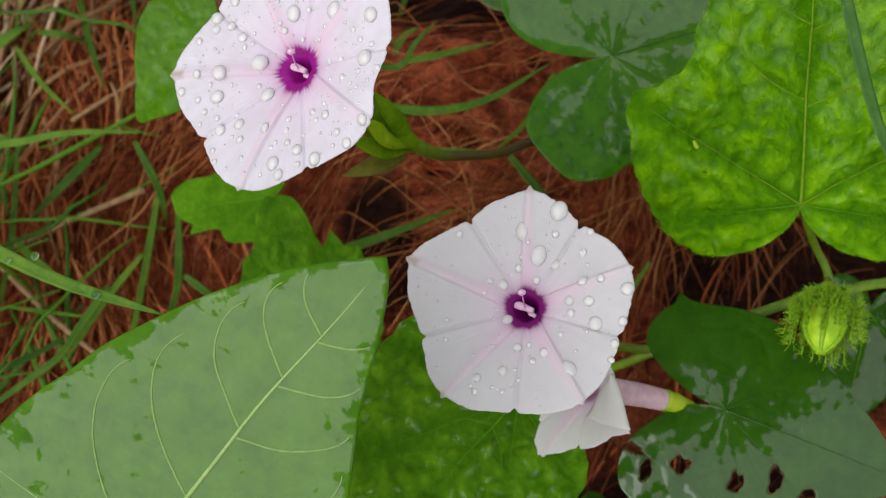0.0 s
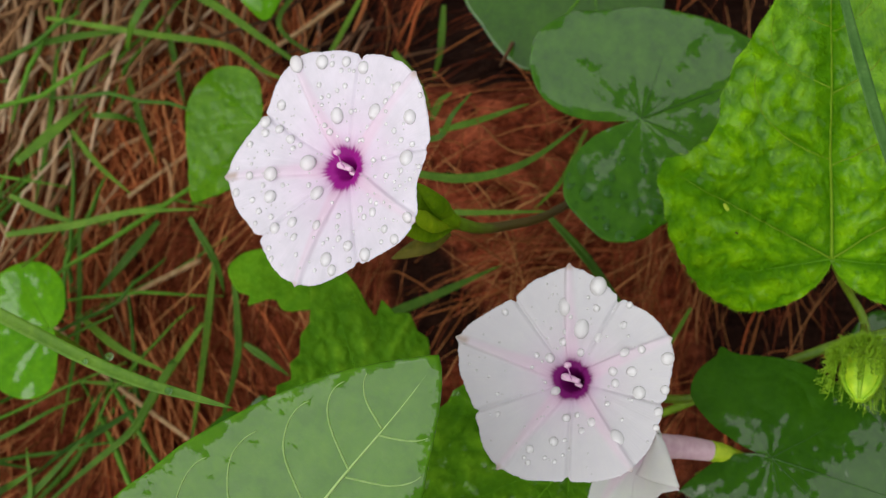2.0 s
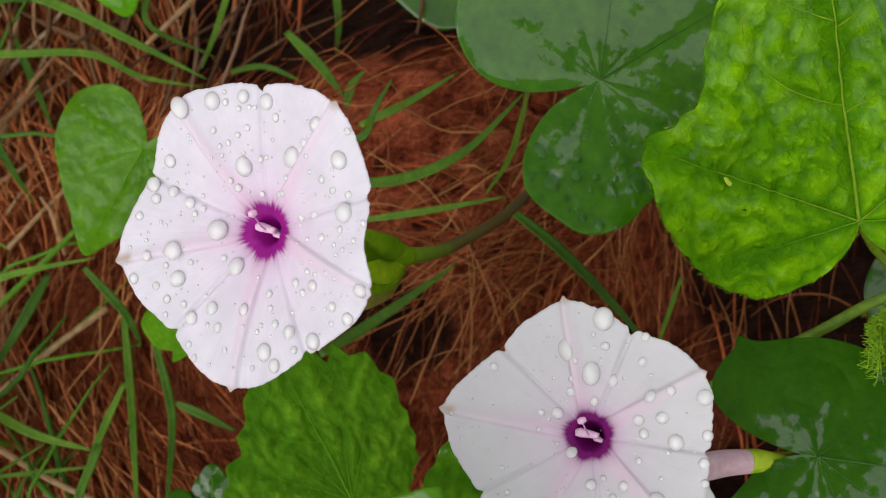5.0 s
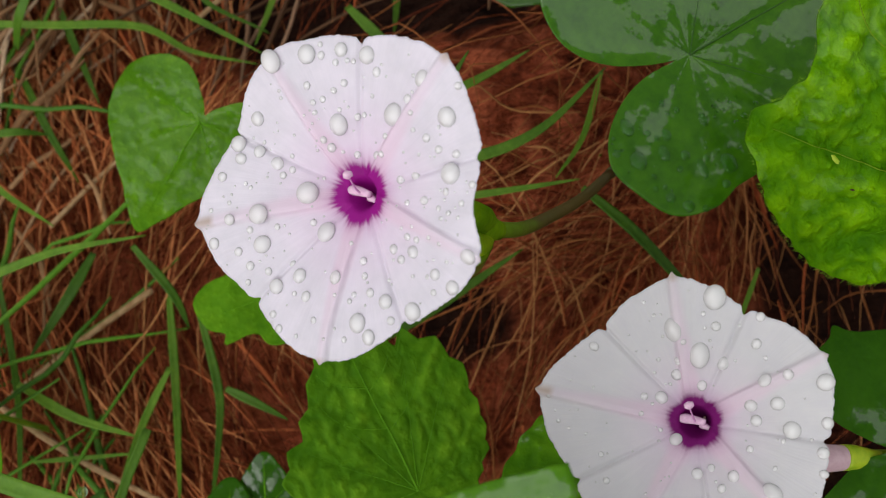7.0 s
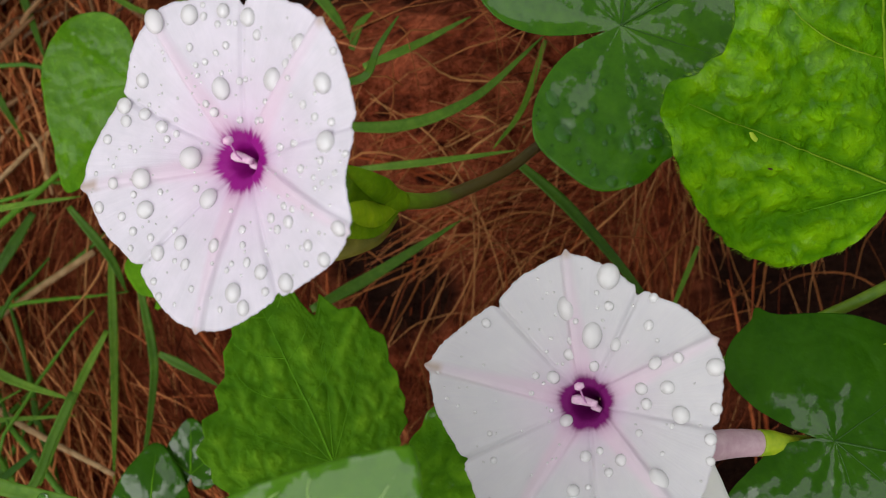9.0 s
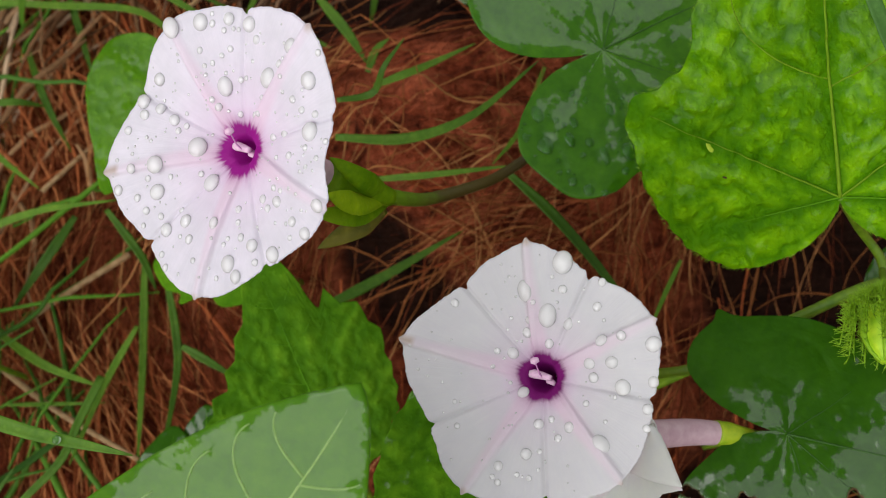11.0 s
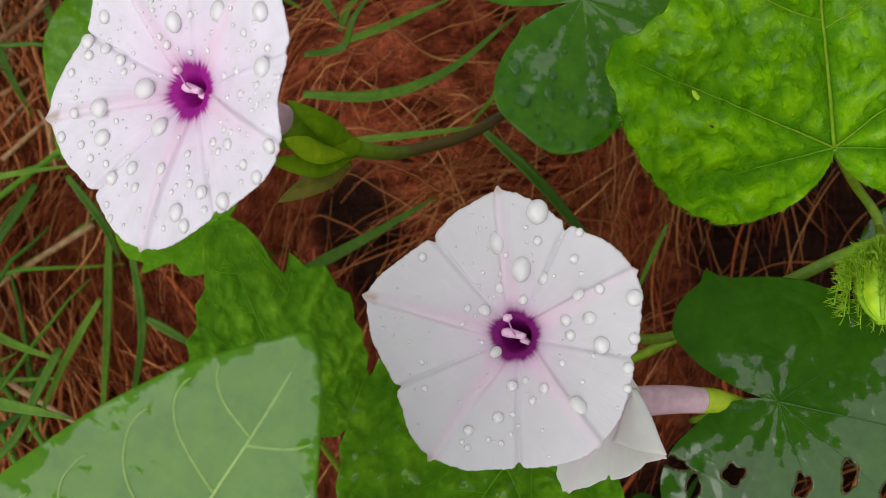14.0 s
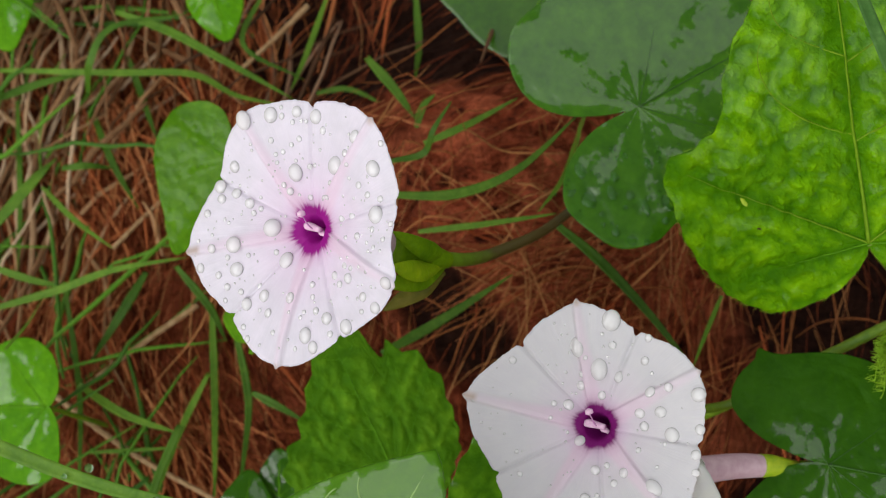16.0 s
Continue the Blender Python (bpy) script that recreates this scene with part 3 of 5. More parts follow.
# broad hairy three-lobed leaf
hairy_rows = mirror([(0, 112), (7, 100), (16, 84), (23, 77), (31, 69), (40, 60.5), (48, 61.5), (57, 67), (70, 60), (85, 52.5), (102, 45.5), (119, 36), (136, 22), (151, 11), (168, 3), (180, 1.5)])
# its wet mask stands in for the sheen on the hairs, strongest towards the tip
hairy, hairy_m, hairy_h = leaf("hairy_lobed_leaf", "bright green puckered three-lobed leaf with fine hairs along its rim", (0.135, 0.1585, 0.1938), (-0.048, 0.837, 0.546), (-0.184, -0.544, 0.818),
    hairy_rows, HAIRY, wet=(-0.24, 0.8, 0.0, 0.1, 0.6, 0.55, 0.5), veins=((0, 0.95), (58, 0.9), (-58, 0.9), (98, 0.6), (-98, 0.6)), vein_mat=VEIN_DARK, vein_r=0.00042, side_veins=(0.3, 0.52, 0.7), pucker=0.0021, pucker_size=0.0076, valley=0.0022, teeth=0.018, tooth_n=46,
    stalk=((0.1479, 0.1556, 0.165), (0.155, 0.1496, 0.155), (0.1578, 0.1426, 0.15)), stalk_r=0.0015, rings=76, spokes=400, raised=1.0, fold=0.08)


def rim_hairs(root, m, height, rows, count, size):
    rad = ring_profile(rows)
    verts, faces = [], []
    rng = random.Random(4)
    for i in range(count):
        a = rng.uniform(-170, 170)
        r = rad(a) / 1000
        x, y = r * math.cos(radians(a)), r * math.sin(radians(a))
        p = m @ Vector((x, y, height(x, y) - 0.0002))
        out = (m.to_3x3() @ Vector((math.cos(radians(a)) + rng.uniform(-0.4, 0.4), math.sin(radians(a)) + rng.uniform(-0.4, 0.4), rng.uniform(-0.3, 0.3)))).normalized()
        side = out.cross(Vector((0.3, 0.2, 0.9))).normalized() * 0.00006
        k = len(verts)
        up = side.cross(out).normalized() * 0.00006
        verts += [p - side, p + side, p + up, p + out * size * rng.uniform(0.5, 1.2)]
        faces += [(k, k + 1, k + 3), (k + 1, k + 2, k + 3), (k + 2, k, k + 3)]
    part("rim_hairs", (verts, faces), HAIR, root, "fine pale green hairs")


rim_hairs(hairy, hairy_m, hairy_h, hairy_rows, 900, 0.0016)

# a torn pale scrap and a dark speck on its blade
for key, x, y, w, turn, mat, label in (("torn_scrap", 0.0202, 0.0352, 0.0016, 0.5, CALYX, "pale yellow torn scrap"), ("speck", 0.0111, 0.0319, 0.0007, 1.2, RIM, "dark brown speck")):
    rv = [hairy_m @ Vector((x, y, hairy_h(x, y) + 0.0009))]
    for i in range(14):
        a = 2 * math.pi * i / 14
        g = w * (1 + 0.5 * noise.noise((2 * math.cos(a), 2 * math.sin(a), 5.0)))
        u, v = g * math.cos(a), 0.42 * g * math.sin(a)
        px, py = x + u * math.cos(turn) - v * math.sin(turn), y + u * math.sin(turn) + v * math.cos(turn)
        rv.append(hairy_m @ Vector((px, py, hairy_h(px, py) + 0.0002)))
    part(key, (rv, [(0, 1 + i, 1 + (i + 1) % 14) for i in range(14)]), mat, hairy, label)

# dark wet heart-shaped leaf, half under the hairy one
wet_leaf = leaf("heart_leaf", "dark green wet heart-shaped leaf that mirrors the white sky", (0.0768, 0.228, 0.165), (0.93, 0.365, -0.03), (0.05, -0.05, 1.0),
     [(0, 74), (13, 60), (30, 54), (55, 49), (80, 47.5), (100, 53), (115, 54), (126, 51), (139, 44), (150, 35), (157, 26), (164, 14), (171, 5), (178, 18), (-175, 27), (-164, 39), (-155, 45.5), (-142, 49), (-128, 52.5), (-115, 50), (-104, 44.5), (-76, 42), (-45, 48), (-20, 60)],
     WET, wet=(0.16, 0.0, 0.62, 0.7, 0.3, 1.5, 0.12), veins=((0, 0.9), (48, 0.6), (-48, 0.6)), vein_mat=VEIN_DEEP, vein_r=0.00025, valley=0.0004, pucker=0.0006, pucker_size=0.014, cup=-0.05, fold=0.05, rings=44, spokes=260,
     stalk=((0.074, 0.222, 0.13), (0.07, 0.215, 0.09)), seed=2.0, raised=0.4)

# large pale leaf that rises towards the lens
leaf("large_vine_leaf", "large wet pale green heart-shaped leaf with pale veins", (-0.0661, 0.0322, 0.2282), (0.6, 0.626, 0.499), (-0.169, -0.51, 0.844),
     [(0, 116), (2, 112), (8, 101), (19, 84), (30, 71.5), (40, 64), (58, 55), (82, 52), (107, 52), (130, 48), (150, 36), (168, 14), (180, 6), (-2, 112), (-7, 98), (-11, 88), (-17, 78), (-29, 67), (-45, 58), (-70, 52), (-107, 50), (-130, 46), (-150, 34), (-168, 14)],
     PALE, veins=((0, 0.94), (96, 0.85), (-96, 0.85)), side_veins=(0.01, 0.228, 0.45, 0.615, 0.755), wet=(0.26, 0.24, 0.0, 0.55, 0.0, 0.4, 0.12), vein_mat=VEIN, vein_r=0.0006, valley=0.0002, pucker=0.0004, pucker_size=0.02, bend=0.02, fold=0.0, rings=50, spokes=260,
     stalk=((-0.075, 0.02, 0.19), (-0.085, 0.0, 0.1), (-0.09, -0.01, 0.02)), stalk_r=0.0018, seed=5.0, raised=0.3)

# chewed wet leaf under the bud
leaf("chewed_heart_leaf", "dark wet heart-shaped leaf with chewed holes", (0.1162, 0.096, 0.155), (0.945, -0.325, -0.016), (0.0, -0.05, 1.0),
     [(0, 66), (13, 55), (27, 45.5), (48, 39.5), (71, 37.5), (100, 37.2), (118, 38.5), (125, 41), (128.5, 44), (133, 41.5), (144, 40.5), (157, 36.5), (166, 26), (174, 12), (180, 5), (-174, 8), (-164, 16), (-151, 26), (-143, 35), (-133, 42.5), (-123, 46), (-112, 45), (-94, 40), (-63, 36.5), (-33, 42.5), (-17, 51)],
     GLOSSY, wet=(0.44, 0.65, -0.9, 0.1, 0.18, 1.0, 0.2), veins=((0, 0.9), (45, 0.6), (-30, 0.8), (-62, 0.7)), vein_mat=VEIN_DEEP, vein_r=0.00025, valley=0.0005, pucker=0.0006, pucker_size=0.012, cup=-0.06, fold=0.03, rings=84, spokes=400,
     holes=((0.0233, -0.0173, 0.0024, 0.0042), (0.0351, -0.0180, 0.0032, 0.0027), (0.0108, -0.0228, 0.0024, 0.0040), (-0.0089, -0.0235, 0.0030, 0.0030), (-0.0197, -0.0299, 0.0022, 0.0036), (-0.0262, -0.0240, 0.0042, 0.0018)),
     stalk=((0.112, 0.1, 0.12), (0.105, 0.104, 0.06)), seed=8.0, raised=0.4)

# toothed leaf between the flowers
leaf("toothed_leaf", "mid-green toothed three-lobed leaf with puckered blade", (-0.031, 0.113, 0.124), (-0.296, 0.945, 0.142), (0, -0.148, 0.989),
     [(0, 72), (-9, 61), (-18, 46), (-20, 52), (-32, 49), (-46, 41.5), (-62, 34), (-81, 28), (-100, 21), (-130, 17), (-160, 9), (180, 3), (10, 58), (17, 50), (26, 45), (36, 42), (48, 44), (64, 41), (85, 34), (110, 26), (140, 16), (165, 6)],
     LIGHT, veins=((0, 0.9), (45, 0.85), (-40, 0.85), (22, 0.7), (-20, 0.75), (85, 0.7), (-85, 0.7)), vein_r=0.0003, pucker=0.0011, pucker_size=0.0058, valley=0.0009, teeth=0.06, tooth_n=27, rings=64, spokes=324, side_veins=(0.3, 0.5, 0.7),
     stalk=((-0.03, 0.108, 0.09), (-0.03, 0.1, 0.03)), seed=11.0, raised=0.4)

# leaf under the open flower
leaf("lobed_leaf", "mid-green lobed leaf with faint sunken veins", (0.0432, 0.0955, 0.166), (-0.65, -0.752, -0.075), (0, -0.1, 0.995),
     [(0, 51), (-8, 57), (-16, 68), (-29, 62), (-40, 57.5), (-52, 54), (-70, 50), (-88, 46), (-105, 36), (-130, 20), (-165, 6), (180, 3), (5, 49.5), (31, 44), (47, 42), (72, 39), (86, 33.5), (94, 29), (120, 22), (150, 10)],
     MID, veins=((0, 0.9), (-27, 0.9), (-72, 0.85), (35, 0.85), (75, 0.8)), vein_r=0.0003, pucker=0.0011, pucker_size=0.0062, valley=0.0010, teeth=0.02, tooth_n=36, cup=-0.05, rings=64, spokes=300, side_veins=(0.25, 0.45, 0.65), wet=(0.22, 0, 0, 0.1, 0.4, 0.7, 0.8),
     stalk=((0.05, 0.1, 0.13), (0.07, 0.11, 0.08)), seed=14.0, raised=0.4)

# heart-shaped leaf beside the first flower
leaf("heart_leaf", "bright mid-green heart-shaped leaf low in the grass", (-0.0885, 0.2588, 0.106), (-0.61, -0.788, -0.079), (0, -0.1, 0.995),
     [(0, 46), (7, 40), (24, 30), (49, 25), (90, 26), (120, 26), (142, 18), (152, 10), (175, 3), (-155, 10), (-141, 22), (-124, 30), (-100, 35.5), (-75, 35), (-50, 33), (-26, 35), (-10, 41)],
     LIGHT, wet=(0.62, 0, 0, 0.2, 0.2, 0.6, 0.3), veins=((0, 0.9), (45, 0.8), (-45, 0.8), (-95, 0.7), (95, 0.7)), vein_r=0.0003, pucker=0.0008, pucker_size=0.009, valley=0.0004, cup=-0.03, stalk=((-0.085, 0.262, 0.07), (-0.08, 0.26, 0.02)), seed=17.0, raised=0.4)

# dark notched leaf under the toothed one
leaf("notched_leaf", "dark green leaf with a bitten notch, low in the grass", (-0.0626, 0.1969, 0.0847), (-0.987, -0.157, -0.016), (0, -0.1, 0.995),
     [(0, 40), (-9, 41.5), (-19, 37), (-31, 26), (-60, 22), (-110, 20), (-150, 10), (180, 4), (7, 38), (14, 33.5), (19, 36), (24, 27), (31, 24), (40, 25), (64, 21), (100, 18), (140, 10)],
     MID, veins=((0, 0.85), (40, 0.8), (-40, 0.8)), vein_r=0.0004, pucker=0.0006, valley=0.0006, cup=-0.08, stalk=((-0.06, 0.198, 0.05), (-0.055, 0.2, 0.02)), seed=19.0, raised=0.4)

# rounded leaf at the edge of the grass
leaf("heart_leaf", "light green heart-shaped leaf with wet patches", (-0.1859, 0.1719, 0.0792), (-0.989, 0.147, 0.015), (0, -0.1, 0.995),
     [(0, 42), (30, 38), (59, 35), (77, 34), (101, 29), (119, 14), (150, 4), (180, 2), (-150, 4), (-113, 13), (-89, 24.5), (-68, 32.5), (-51, 35.5), (-25, 38)],
     FRESH, wet=(0.42, 0, 0, 0.2, 0.3, 1.2, 0.2), veins=((0, 0.85), (50, 0.8), (-50, 0.8)), vein_r=0.0004, pucker=0.0004, valley=0.0005, cup=-0.05, stalk=((-0.183, 0.171, 0.05), (-0.18, 0.17, 0.01)), seed=23.0, raised=0.4)

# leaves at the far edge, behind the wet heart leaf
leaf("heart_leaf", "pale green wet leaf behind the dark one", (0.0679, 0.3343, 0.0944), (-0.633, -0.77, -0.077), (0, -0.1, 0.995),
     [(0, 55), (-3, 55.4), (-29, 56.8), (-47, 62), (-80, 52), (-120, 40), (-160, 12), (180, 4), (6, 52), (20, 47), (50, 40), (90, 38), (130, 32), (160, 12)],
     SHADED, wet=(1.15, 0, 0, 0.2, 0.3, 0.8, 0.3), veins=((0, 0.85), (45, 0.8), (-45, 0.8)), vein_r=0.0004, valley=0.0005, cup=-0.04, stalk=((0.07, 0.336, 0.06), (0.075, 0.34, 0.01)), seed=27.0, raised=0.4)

# leaves below the chewed leaf
leaf("lobed_leaf", "yellow-green wet leaf with pale sheen", (0.0773, 0.0305, 0.128), (0.82, 0.57, 0.057), (0, -0.1, 0.995),
     [(0, 43.5), (-4, 42), (2, 34), (10, 28.8), (30, 21), (54, 18.5), (85, 23), (107, 35), (140, 26), (180, 6), (-27, 40), (-70, 30), (-120, 24)],
     FRESH, wet=(0.46, 0.1, 0, 0.1, 0.25, 1.7, 0.3), veins=((0, 0.85), (100, 0.8), (-50, 0.8)), vein_r=0.0004, pucker=0.001, valley=0.0008, holes=((0.0290, -0.0030, 0.0024, 0.0040),), rings=40, stalk=((0.075, 0.028, 0.08), (0.07, 0.02, 0.01)), seed=31.0, raised=0.4)
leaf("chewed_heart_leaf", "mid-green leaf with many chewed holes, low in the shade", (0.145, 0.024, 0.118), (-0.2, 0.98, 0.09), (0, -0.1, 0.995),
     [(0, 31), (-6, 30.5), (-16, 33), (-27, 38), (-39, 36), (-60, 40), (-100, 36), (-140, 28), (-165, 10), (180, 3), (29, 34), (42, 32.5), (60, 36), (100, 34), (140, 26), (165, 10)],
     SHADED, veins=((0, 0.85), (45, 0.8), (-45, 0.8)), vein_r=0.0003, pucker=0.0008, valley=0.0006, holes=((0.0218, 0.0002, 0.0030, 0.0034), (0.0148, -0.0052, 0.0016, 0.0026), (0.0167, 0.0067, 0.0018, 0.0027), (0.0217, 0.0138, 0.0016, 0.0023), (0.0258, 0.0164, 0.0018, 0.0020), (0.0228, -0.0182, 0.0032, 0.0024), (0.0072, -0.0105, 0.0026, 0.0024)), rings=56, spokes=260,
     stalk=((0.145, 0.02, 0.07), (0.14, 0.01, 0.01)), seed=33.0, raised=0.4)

# small leaves in the grass
for at, along, size, mat, label, seed in (
        ((-0.100, 0.362, 0.07), (0.15, -0.9, 0.0), 26, FRESH, "small light green leaf in the grass", 35),
        ((-0.213, 0.392, 0.06), (0.1, -1, 0), 34, FRESH, "light green leaf at the edge of the grass", 37),
        ((-0.236, 0.105, 0.06), (0.14, -1.00, 0), 30, FRESH, "bright green leaf low beside the dry stalks", 45),
        # five leaves added to cover the soil and darken the undergrowth
        ((0.078, 0.072, 0.05), (0.32, -0.95, 0), 24, DEEP_SHADE, "small added leaf, dark green for the shade under the wet one", 47),
        ((0.110, 0.066, 0.07), (-0.37, -0.94, 0), 30, DEEP_SHADE, "small added leaf, dark green for the shade under the wet one", 49),
        ((0.134, 0.054, 0.055), (0.55, -0.84, 0), 26, DEEP_SHADE, "small added leaf, dark green for the shade under the wet one", 51),
        ((0.158, 0.060, 0.06), (0.3, -0.95, 0), 26, DEEP_SHADE, "small added leaf, dark green for the shade under the wet one", 53),
        ((0.092, 0.052, 0.045), (0.8, -0.6, 0), 26, DEEP_SHADE, "small added leaf, dark green for the shade under the wet one", 55),
        ((-0.0885, 0.120, 0.075), (0.12, 1.0, 0.05), 20, GLOSSY, "small dark wet leaf near the soil", 39),
        ((-0.104, 0.106, 0.078), (0.2, 1.0, 0.05), 27, GLOSSY, "small dark wet leaf near the soil", 41),
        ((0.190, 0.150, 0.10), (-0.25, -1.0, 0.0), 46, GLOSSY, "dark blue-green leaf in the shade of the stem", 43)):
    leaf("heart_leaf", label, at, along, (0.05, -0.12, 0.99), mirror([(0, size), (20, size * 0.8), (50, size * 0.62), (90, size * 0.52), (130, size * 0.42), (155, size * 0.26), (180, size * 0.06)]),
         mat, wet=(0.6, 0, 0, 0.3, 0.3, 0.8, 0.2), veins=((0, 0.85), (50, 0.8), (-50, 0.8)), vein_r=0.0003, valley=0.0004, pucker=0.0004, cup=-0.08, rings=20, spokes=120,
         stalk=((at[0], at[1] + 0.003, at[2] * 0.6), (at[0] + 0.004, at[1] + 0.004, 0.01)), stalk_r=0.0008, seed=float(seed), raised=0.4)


# ---- flowers ----
def flower(label, at, along, normal, tips, notches, depth, tube_to, throat=0.0042, wrinkle=0.0004, stamens=True, sepals=True, sepal_len=0.014, curl=0.0, pipe=(1.25, 0.95, 0.75), rim_more=(), funnel=0.0017, crisp=1.0, petal=PETAL):
    """A funnel flower: five points at the ends of its ribs, five shallow notches between them, radii in mm by degrees."""
    rim = ring_profile(list(tips) + list(notches) + list(rim_more))
    mean = sum(r for _, r in tips) / 5000
    m = frame_at(at, along, normal)
    spokes, rings = 480, 46

    def edge(a):
        r = rim(a)
        for t, _ in tips:
            d = (a - t + 180) % 360 - 180
            r += 1.1 * math.exp(-(d / 1.3) ** 2)
        for t, _ in notches:
            d = (a - t + 180) % 360 - 180
            r -= 1.5 * math.exp(-(d / 1.6) ** 2)
        return (r + 0.5 * noise.noise((math.cos(radians(a)) * 5, math.sin(radians(a)) * 5, 1.0)) + 0.25 * noise.noise((math.cos(radians(a)) * 22, math.sin(radians(a)) * 22, 1.0)) + 0.3 * noise.noise((math.cos(radians(a)) * 50, math.sin(radians(a)) * 50, 1.0))) / 1000

    def rib(a):
        return min(abs((a - t + 180) % 360 - 180) for t, _ in tips)

    def seam(a):
        return min(abs((a - t + 180) % 360 - 180) for t, _ in notches)

    def height(x, y):
        r = math.hypot(x, y)
        a = math.degrees(math.atan2(y, x))
        s = r / mean
        h = -depth * max(0.0, 1 - s) ** 1.7
        near, _ = min(tips, key=lambda q: abs((a - q[0] + 180) % 360 - 180))
        far = r * radians((a - near + 180) % 360 - 180)
        plate = 0.0015 - 0.0007 * min(1, s)
        rise = math.exp(-((far - plate) / 0.0005) ** 2) if far > plate else math.exp(-((far - plate) / (2.6 * plate)) ** 2)
        h += crisp * 0.0013 * rise * min(1, s * 2.5) * (1 - 0.35 * s)
        h += crisp * 0.0011 * s * (1 - 2 * rib(a) / (rib(a) + seam(a) + 1e-6))
        h -= crisp * 0.0008 * math.exp(-(r * radians(seam(a)) / 0.0006) ** 2) * min(1, s * 1.5)
        h += wrinkle * noise.noise((x * 90, y * 90, 0.5)) * s + 2.2 * wrinkle * noise.noise((x * 38 + at[1] * 90, y * 38, 1.5)) * s + 0.25 * wrinkle * noise.noise((a * 0.16, r * 60, 3.0)) * s
        h += 0.0016 * s ** 4 * noise.noise((math.cos(radians(a)) * 2.2, math.sin(radians(a)) * 2.2, at[0] * 50)) - curl * s ** 5 * mean
        return h

    def place(x, y, lift=0.0):
        return m @ Vector((x, y, height(x, y) + lift))

    verts, faces, reach, band, turn = [], [], [], [], []
    for k in range(rings + 1):
        for i in range(spokes):
            a = 360 * i / spokes - 180
            e = edge(a)
            s = k / rings
            r = throat + (e - throat) * s
            x, y = r * math.cos(radians(a)), r * math.sin(radians(a))
            verts.append(place(x, y))
            reach.append(r / mean)
            turn.append(9 * abs(a) / 30)
            width = 0.0034 * (1 - 0.6 * s) + 0.0003
            d = r * radians(rib(a))
            band.append(max(0.0, min(1.0, (width - d) / 0.0017)))
    for k in range(rings):
        for i in range(spokes):
            j = (i + 1) % spokes
            faces.append((k * spokes + i, (k + 1) * spokes + i, (k + 1) * spokes + j, k * spokes + j))
    # the throat goes on inwards as a dark purple funnel
    first = len(verts)
    inner = m @ Vector((0, 0, height(throat, 0)))
    axis = (Vector(tube_to) - inner).normalized()
    nrm = m.to_3x3() @ Vector((0, 0, -1))
    for k in range(1, 9):
        q = inner + (nrm * (1 - k / 8) + axis * (k / 8)) * funnel * k
        rr = throat * (1 - 0.115 * k)
        for i in range(spokes):
            a = radians(360 * i / spokes - 180)
            verts.append(q + (m.to_3x3() @ Vector((rr * math.cos(a), rr * math.sin(a), 0))))
            reach.append(0.02)
            turn.append(0.0)
            band.append(0.0)
    for k in range(8):
        lo = 0 if k == 0 else first + (k - 1) * spokes
        hi = first + k * spokes
        for i in range(spokes):
            j = (i + 1) % spokes
            faces.append((lo + i, lo + j, hi + j, hi + i))
    root = thing("morning_glory_flower", m, label, "flower", "funnel-shaped blossoms")
    corolla = part("corolla", (verts, faces), petal, root, "white petals with pink ribs and a purple throat", thick=0.00025)
    for key, values in (("reach", reach), ("band", band), ("turn", turn)):
        corolla.data.attributes.new(key, "FLOAT", "POINT").data.foreach_set("value", values)
    start = inner + nrm * 0.004
    end = Vector(tube_to)
    mid = start.lerp(end, 0.5) + nrm * 0.004
    part("tube", tube([start, mid, end], [throat * q for q in pipe], 16, 18, False), TUBE, root, "pinkish flower tube")
    if stamens:
        rng = random.Random(int(at[0] * 1e4))
        for k, (ox, oy, half, fat) in enumerate(((-0.0006, 0.0004, 0.0031, 0.0013), (0.0019, -0.0012, 0.0013, 0.0010))):
            tip = inner + nrm * (0.0004 + 0.0014 * k) + m.to_3x3() @ Vector((ox, oy, 0))
            foot = inner + nrm * 0.012 + m.to_3x3() @ Vector((ox * 0.4, oy - 0.001, 0))
            st = part("stamen", tube([foot, foot.lerp(tip, 0.5), tip], (0.0004, 0.0003), 6, 8), STAMEN, root, "pale pink stamen")
            lay = (m.to_3x3() @ Vector((0.97, -0.12 - 0.3 * k + rng.uniform(-0.1, 0.1), 0.1))).normalized()
            part("anther", tube([tip - lay * half, tip - lay * half * 0.3 + Vector((0, 0.0002, 0)), tip + lay * half], (fat * 0.75, fat, fat * 0.85, fat * 0.6), 9, 10), STAMEN, st)
        tip = inner + (m.to_3x3() @ Vector((-0.001, 0.0042, 0.0045)))
        pistil = part("pistil", tube([inner + nrm * 0.012, inner, tip], (0.00026, 0.00024, 0.00022), 6, 10), STYLE, root, "pink style with a knobbed stigma")
        part("stigma", tube([tip - Vector((0.001, 0, 0)), tip, tip + Vector((0.0012, 0.0002, 0))], (0.0006, 0.0011, 0.0006), 8, 7), STAMEN, pistil)
    if sepals:
        way = (mid - end).normalized()
        s1 = way.cross(Vector((0.1, 0.9, 0.3))).normalized()
        s2 = way.cross(s1)
        for k in range(5):
            a = 2 * math.pi * k / 5 + 0.3
            out = math.cos(a) * s1 + math.sin(a) * s2
            p0, p1, p2 = end - way * 0.004 + out * 0.001, end + way * sepal_len * 0.4 + out * (throat * 0.95 + 0.001), end + way * sepal_len + out * (throat * 0.9)
            part("sepal", ribbon([p0, p1, p2], 0.0085, 14, -0.3, 0.0, 0.35, up=out), SEPAL, root, "yellow-green sepal", 0.0003)
    return root, m, height, mean, edge


